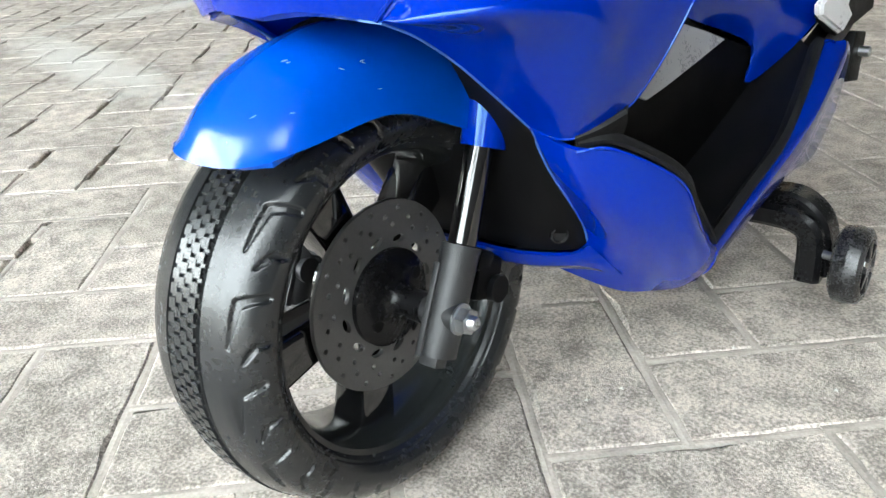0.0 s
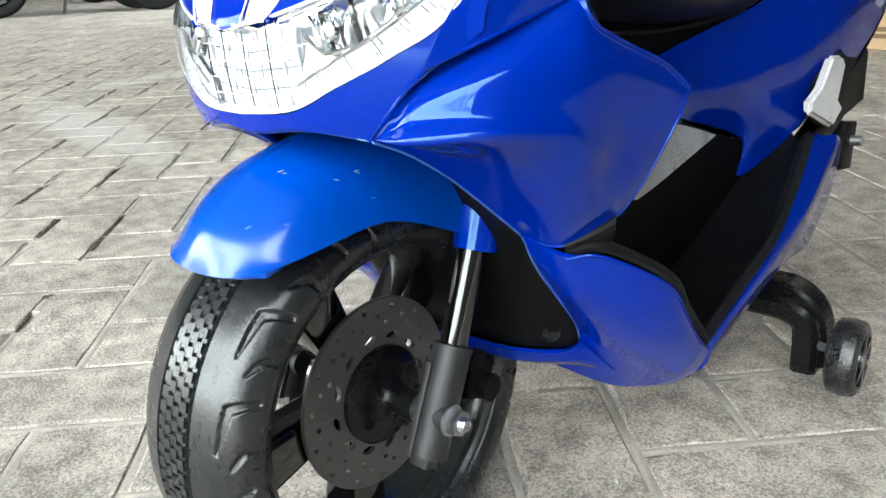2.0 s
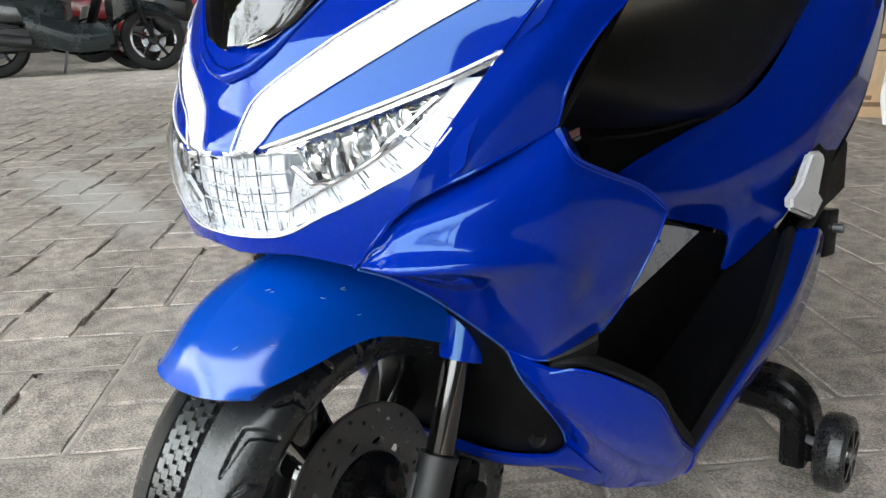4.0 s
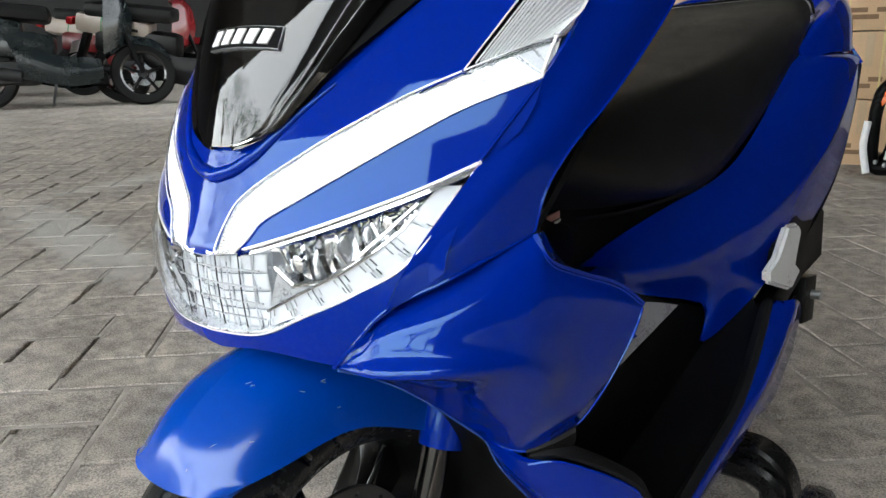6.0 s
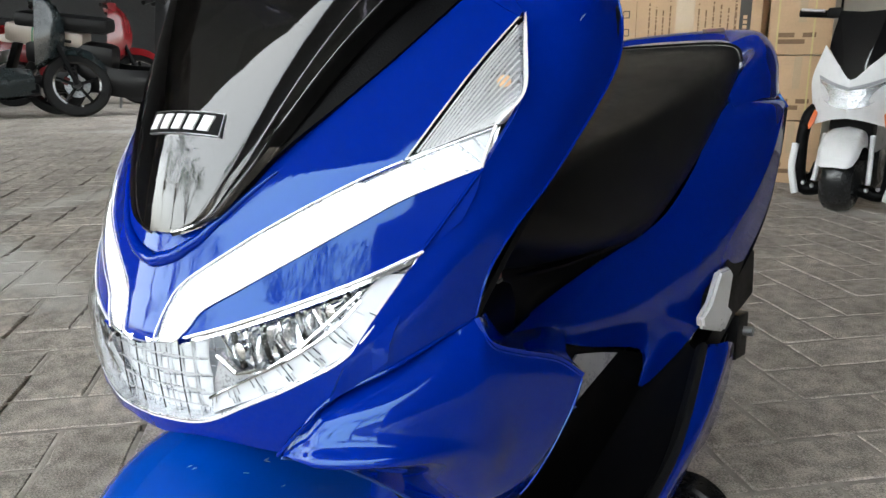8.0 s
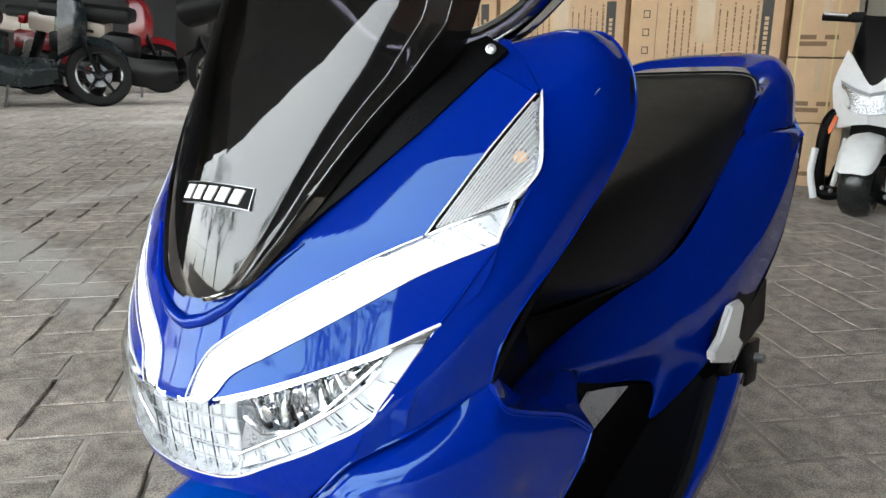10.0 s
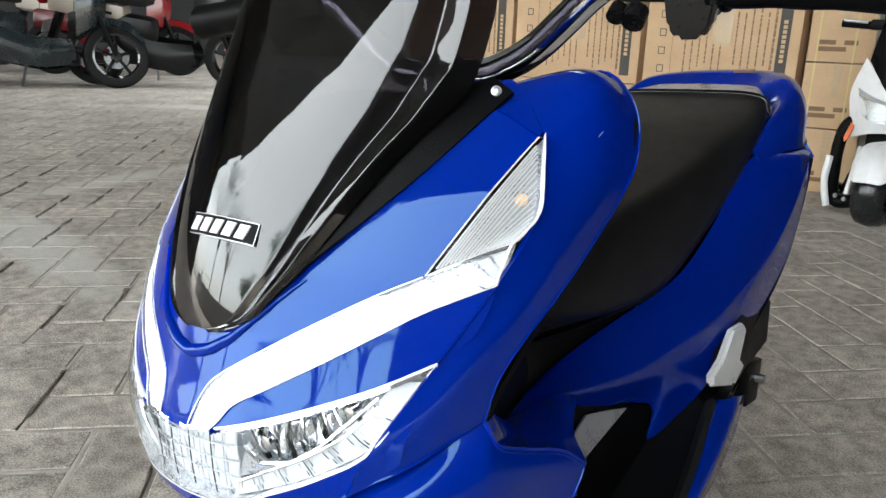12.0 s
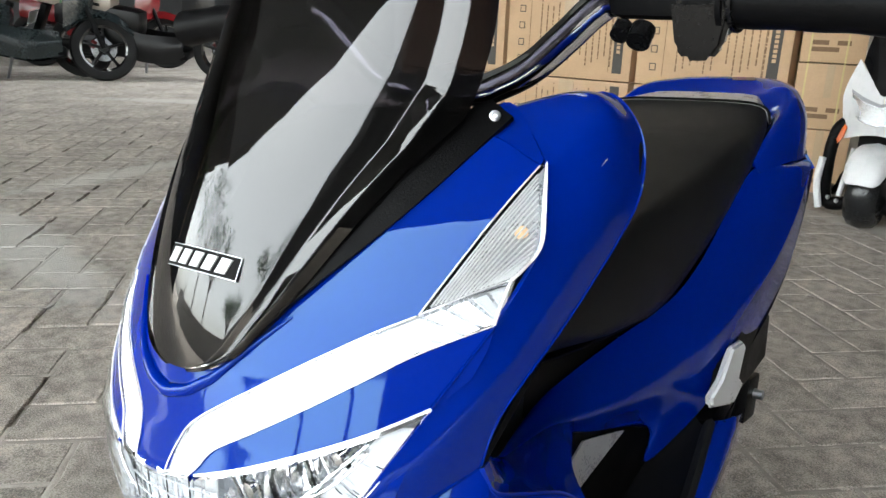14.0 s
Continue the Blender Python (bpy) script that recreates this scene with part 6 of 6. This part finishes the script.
    panel("screen", loft([[(0, -0.044, 0.437), (0.05, -0.015, 0.487), (0.108, 0.04, 0.548)], [(0, 0.00, 0.56), (0.055, 0.015, 0.575), (0.103, 0.05, 0.595)], [(0, 0.05, 0.665), (0.05, 0.055, 0.668), (0.090, 0.070, 0.672)]], 12, 12), GLOSSBLACK, root, "gloss black screen", 0.003)
    part("inner_frame", box((0.16, 0.10, 0.26), pose(0, 0.09, 0.30), 0.02), BLACK, root)
    part("body", box((0.16, 0.50, 0.18), pose(0, 0.42, 0.27), 0.04), WHITE, root, "white body")
    part("seat", box((0.14, 0.34, 0.07), pose(0, 0.50, 0.40), 0.03), SEAT, root, "black seat")
    rw = part("rear_wheel", lathe([(0.03, 0.06), (0.033, 0.095), (0.02, 0.112), (0, 0.118), (-0.02, 0.112), (-0.033, 0.095), (-0.03, 0.06)], 32), RUBBER, root)
    rw.location = (0, 0.58, 0.118)
    return root


little_white_scooter(pose(0.080, 2.64, 0.0075, 0, 0, -6))


def road_wheel(name, root, y, r, width):
    tyre_ = part(name, lathe([(width * 0.4, r * 0.70), (width * 0.5, r * 0.82), (width * 0.45, r * 0.94), (0, r), (-width * 0.45, r * 0.94), (-width * 0.5, r * 0.82), (-width * 0.4, r * 0.70), (0, r * 0.68)], 48, closed=True), SHADED_TYRE, root, "black road tyre")
    tyre_.location = (0, y, r)
    part("rim", lathe([(width * 0.4, r * 0.70), (width * 0.3, r * 0.64), (-width * 0.3, r * 0.64), (-width * 0.4, r * 0.70)], 40, closed=True), GLOSSBLACK, tyre_)
    for k in range(5):
        part("spoke", box((width * 0.35, r * 0.10, r * 0.62), Matrix.Rotation(k * math.pi * 0.4, 4, "X") @ pose(0, 0, r * 0.36), r * 0.02), HUBBLACK, tyre_)
    part("hub", lathe([(-width * 0.6, r * 0.13), (width * 0.6, r * 0.13)], 20), GREYMETAL, tyre_)
    part("brake_disc", lathe([(width * 0.55, r * 0.2), (width * 0.55, r * 0.42), (width * 0.6, r * 0.42), (width * 0.6, r * 0.2)], 32, closed=True), HUBBLACK, tyre_)


def motor_scooter(m, paint, label, tail_paint=None):
    """A full-size scooter: front wheel at the origin, the front towards -y."""
    root = new("motorcycle")
    root.matrix_world = m
    tagged(root, label, "motorcycle", "parked motorcycles")
    road_wheel("front_wheel", root, 0, 0.275, 0.09)
    road_wheel("rear_wheel", root, 1.26, 0.275, 0.10)
    for s in (1, -1):
        part("fork_leg", rod((0.075 * s, 0, 0.27), (0.07 * s, 0.16, 0.72), 0.02), BLACK, root)
        part("mirror_stem", rod((0.20 * s, 0.26, 1.02), (0.30 * s, 0.24, 1.20), 0.006), BLACK, root)
        part("mirror", box((0.13, 0.02, 0.07), pose(0.33 * s, 0.24, 1.23), 0.02), BLACK, root)
        part("grip", rod((0.2 * s, 0.27, 1.0), (0.36 * s, 0.30, 0.99), 0.018), BLACK, root)
        panel_side = loft([[(0.14 * s, 0.32, 0.20), (0.16 * s, 0.60, 0.17), (0.15 * s, 0.95, 0.24)], [(0.17 * s, 0.32, 0.32), (0.18 * s, 0.62, 0.30), (0.19 * s, 0.98, 0.42)], [(0.13 * s, 0.34, 0.40), (0.16 * s, 0.72, 0.44), (0.17 * s, 1.05, 0.60)]], 14, 10)
        panel("side_panel", panel_side if s > 0 else panel_side[:, ::-1], paint, root, "", 0.004, both=False)
    panel("mudguard", loft([[(0, -0.26, 0.42), (0, -0.12, 0.56), (0, 0.10, 0.60), (0, 0.26, 0.50)], [(0.06, -0.24, 0.38), (0.075, -0.10, 0.49), (0.08, 0.1, 0.52), (0.075, 0.25, 0.44)]], 16, 8), paint, root, "front mudguard", -0.004)
    panel("front_shield", loft([[(0, 0.10, 0.52), (0.12, 0.18, 0.50), (0.20, 0.30, 0.42)], [(0, 0.05, 0.70), (0.15, 0.14, 0.70), (0.24, 0.28, 0.66)], [(0, 0.08, 0.90), (0.12, 0.15, 0.90), (0.19, 0.26, 0.88)], [(0, 0.18, 1.04), (0.08, 0.2, 1.04), (0.12, 0.26, 1.02)]], 14, 16), paint, root, "front shield", 0.004)
    part("headlight", lathe([(0.02, 0.02), (0.0, 0.08), (0.05, 0.09)], 24, "y", (0, 0.09, 0.86)), CLEAR, root)
    part("brake_disc", lathe([(0.048, 0.05), (0.048, 0.105), (0.052, 0.105), (0.052, 0.05)], 32, "x", (0, 0, 0.275), closed=True), SATIN, root, "steel brake disc")
    part("brake_caliper", box((0.03, 0.05, 0.07), pose(0.055, 0.085, 0.315, 30), 0.008), SHADED_RED, root, "red brake caliper")
    part("floor", box((0.30, 0.42, 0.08), pose(0, 0.50, 0.24), 0.02), BLACK, root)
    part("engine", box((0.22, 0.45, 0.20), pose(0.02, 1.05, 0.30), 0.05), GREYMETAL, root, "dark engine casing")
    part("exhaust", rod((-0.15, 0.95, 0.26), (-0.17, 1.45, 0.34), 0.05, 20), GREYMETAL, root)
    part("body", box((0.26, 0.75, 0.24), pose(0, 1.05, 0.54, 8), 0.07), paint, root, "rear body")
    part("tail", box((0.25, 0.66, 0.17), pose(0, 1.24, 0.69, 10), 0.05), tail_paint or paint, root)
    part("tail_lamp", box((0.20, 0.06, 0.07), pose(0, 1.62, 0.75, 14), 0.02), TAIL_RED, root, "red tail lamp")
    part("seat", box((0.28, 0.78, 0.13), pose(0, 1.08, 0.81, 6), 0.05), SEAT, root, "black seat")
    part("rear_mudguard", box((0.12, 0.06, 0.35), pose(0, 1.58, 0.48, 24), 0.02), BLACK, root)
    part("number_plate", box((0.20, 0.008, 0.11), pose(0, 1.64, 0.52, 20), 0.003), WHITE, root, "white number plate")
    part("plate_bar", box((0.15, 0.004, 0.035), pose(0, 1.648, 0.525, 20)), INK, root)
    if tail_paint:
        part("tail_stripe", box((0.254, 0.09, 0.174), pose(0, 1.33, 0.706, 10), 0.05), GREEN, root, "green stripe")
        part("tail_slot", box((0.256, 0.18, 0.028), pose(0, 1.10, 0.668, 10), 0.005), BLACK, root)
    part("stand", rod((0.10, 0.72, 0.22), (0.22, 0.78, 0.02), 0.012), STEEL, root)
    part("handlebar", rod((-0.2, 0.27, 1.0), (0.2, 0.27, 1.0), 0.014), BLACK, root)
    part("handlebar_cover", box((0.26, 0.14, 0.12), pose(0, 0.24, 1.0), 0.04), paint, root)
    return root


motor_scooter(pose(-5.98, 3.68, 0.0075, 0, 7, 148), PAINT_GREY, "dark grey-green motor scooter on its side stand")
motor_scooter(pose(-5.42, 4.52, 0.0075, 0, -6, 128), PAINT_BLACK, "black and cream motor scooter parked in a row", PAINT_CREAM)
motor_scooter(pose(-7.05, 5.1, 0.0075, 0, 6, 140), SHADED_RED, "red motor scooter parked behind the others", PAINT_CREAM)
motor_scooter(pose(-7.2, 2.6, 0.0075, 0, 6, 150), PAINT_BLACK, "black motor scooter parked beside the grey one")


# ---- trees across the yard ----
def tree(x, y, h, seed):
    rnd = random.Random(seed)
    root = new("tree")
    root.matrix_world = pose(x, y, 0)
    tagged(root, "leafy green tree beyond the yard wall", "tree", "trees beyond the yard")
    part("trunk", tube([(0, 0, 0), (0.05, 0.02, h * 0.3), (0.0, 0.06, h * 0.6)], [0.13, 0.10, 0.06], 10, 8), BARK, root)
    clumps = []
    for k in range(7):
        a = k * 0.9 + rnd.uniform(-0.3, 0.3)
        r, z = h * rnd.uniform(0.12, 0.32), h * rnd.uniform(0.6, 0.92)
        tip = Vector((r * math.cos(a), r * math.sin(a), z))
        clumps.append(tip)
        part("limb", tube([(0, 0.03, h * 0.45), tip * 0.55 + Vector((0, 0, h * 0.22)), tip], [0.05, 0.03, 0.012], 6, 6), BARK, root)
    verts, faces = [], []
    for k in range(1100):
        c = clumps[k % 7] + Vector((rnd.gauss(0, 1), rnd.gauss(0, 1), rnd.gauss(0, 0.7))) * h * 0.075
        m = Matrix.Translation(c) @ Matrix.Rotation(rnd.uniform(0, 6.3), 4, "Z") @ Matrix.Rotation(rnd.uniform(-1.2, 1.2), 4, "X")
        length, wide = rnd.uniform(0.10, 0.2), rnd.uniform(0.03, 0.06)
        i = len(verts)
        verts += [m @ Vector(p) for p in ((0, 0, 0), (length * 0.5, wide, 0.01), (length, 0, -0.02), (length * 0.5, -wide, 0.01))]
        faces.append((i, i + 1, i + 2, i + 3))
    tagged(link("crown", verts, faces, FOLIAGE, root, "green leaves", smooth=False), kind="stuff")


for k, (x, y, h) in enumerate([(-10.0, -10.0, 6.6), (-7.2, -11.0, 5.6), (-13.4, -8.8, 7.0), (-3.0, -12.0, 3.4), (1.2, -9.8, 4.6), (3.6, -9.4, 5.2), (-10.6, -2.6, 5.4)]):
    tree(x, y, h, 20 + k)
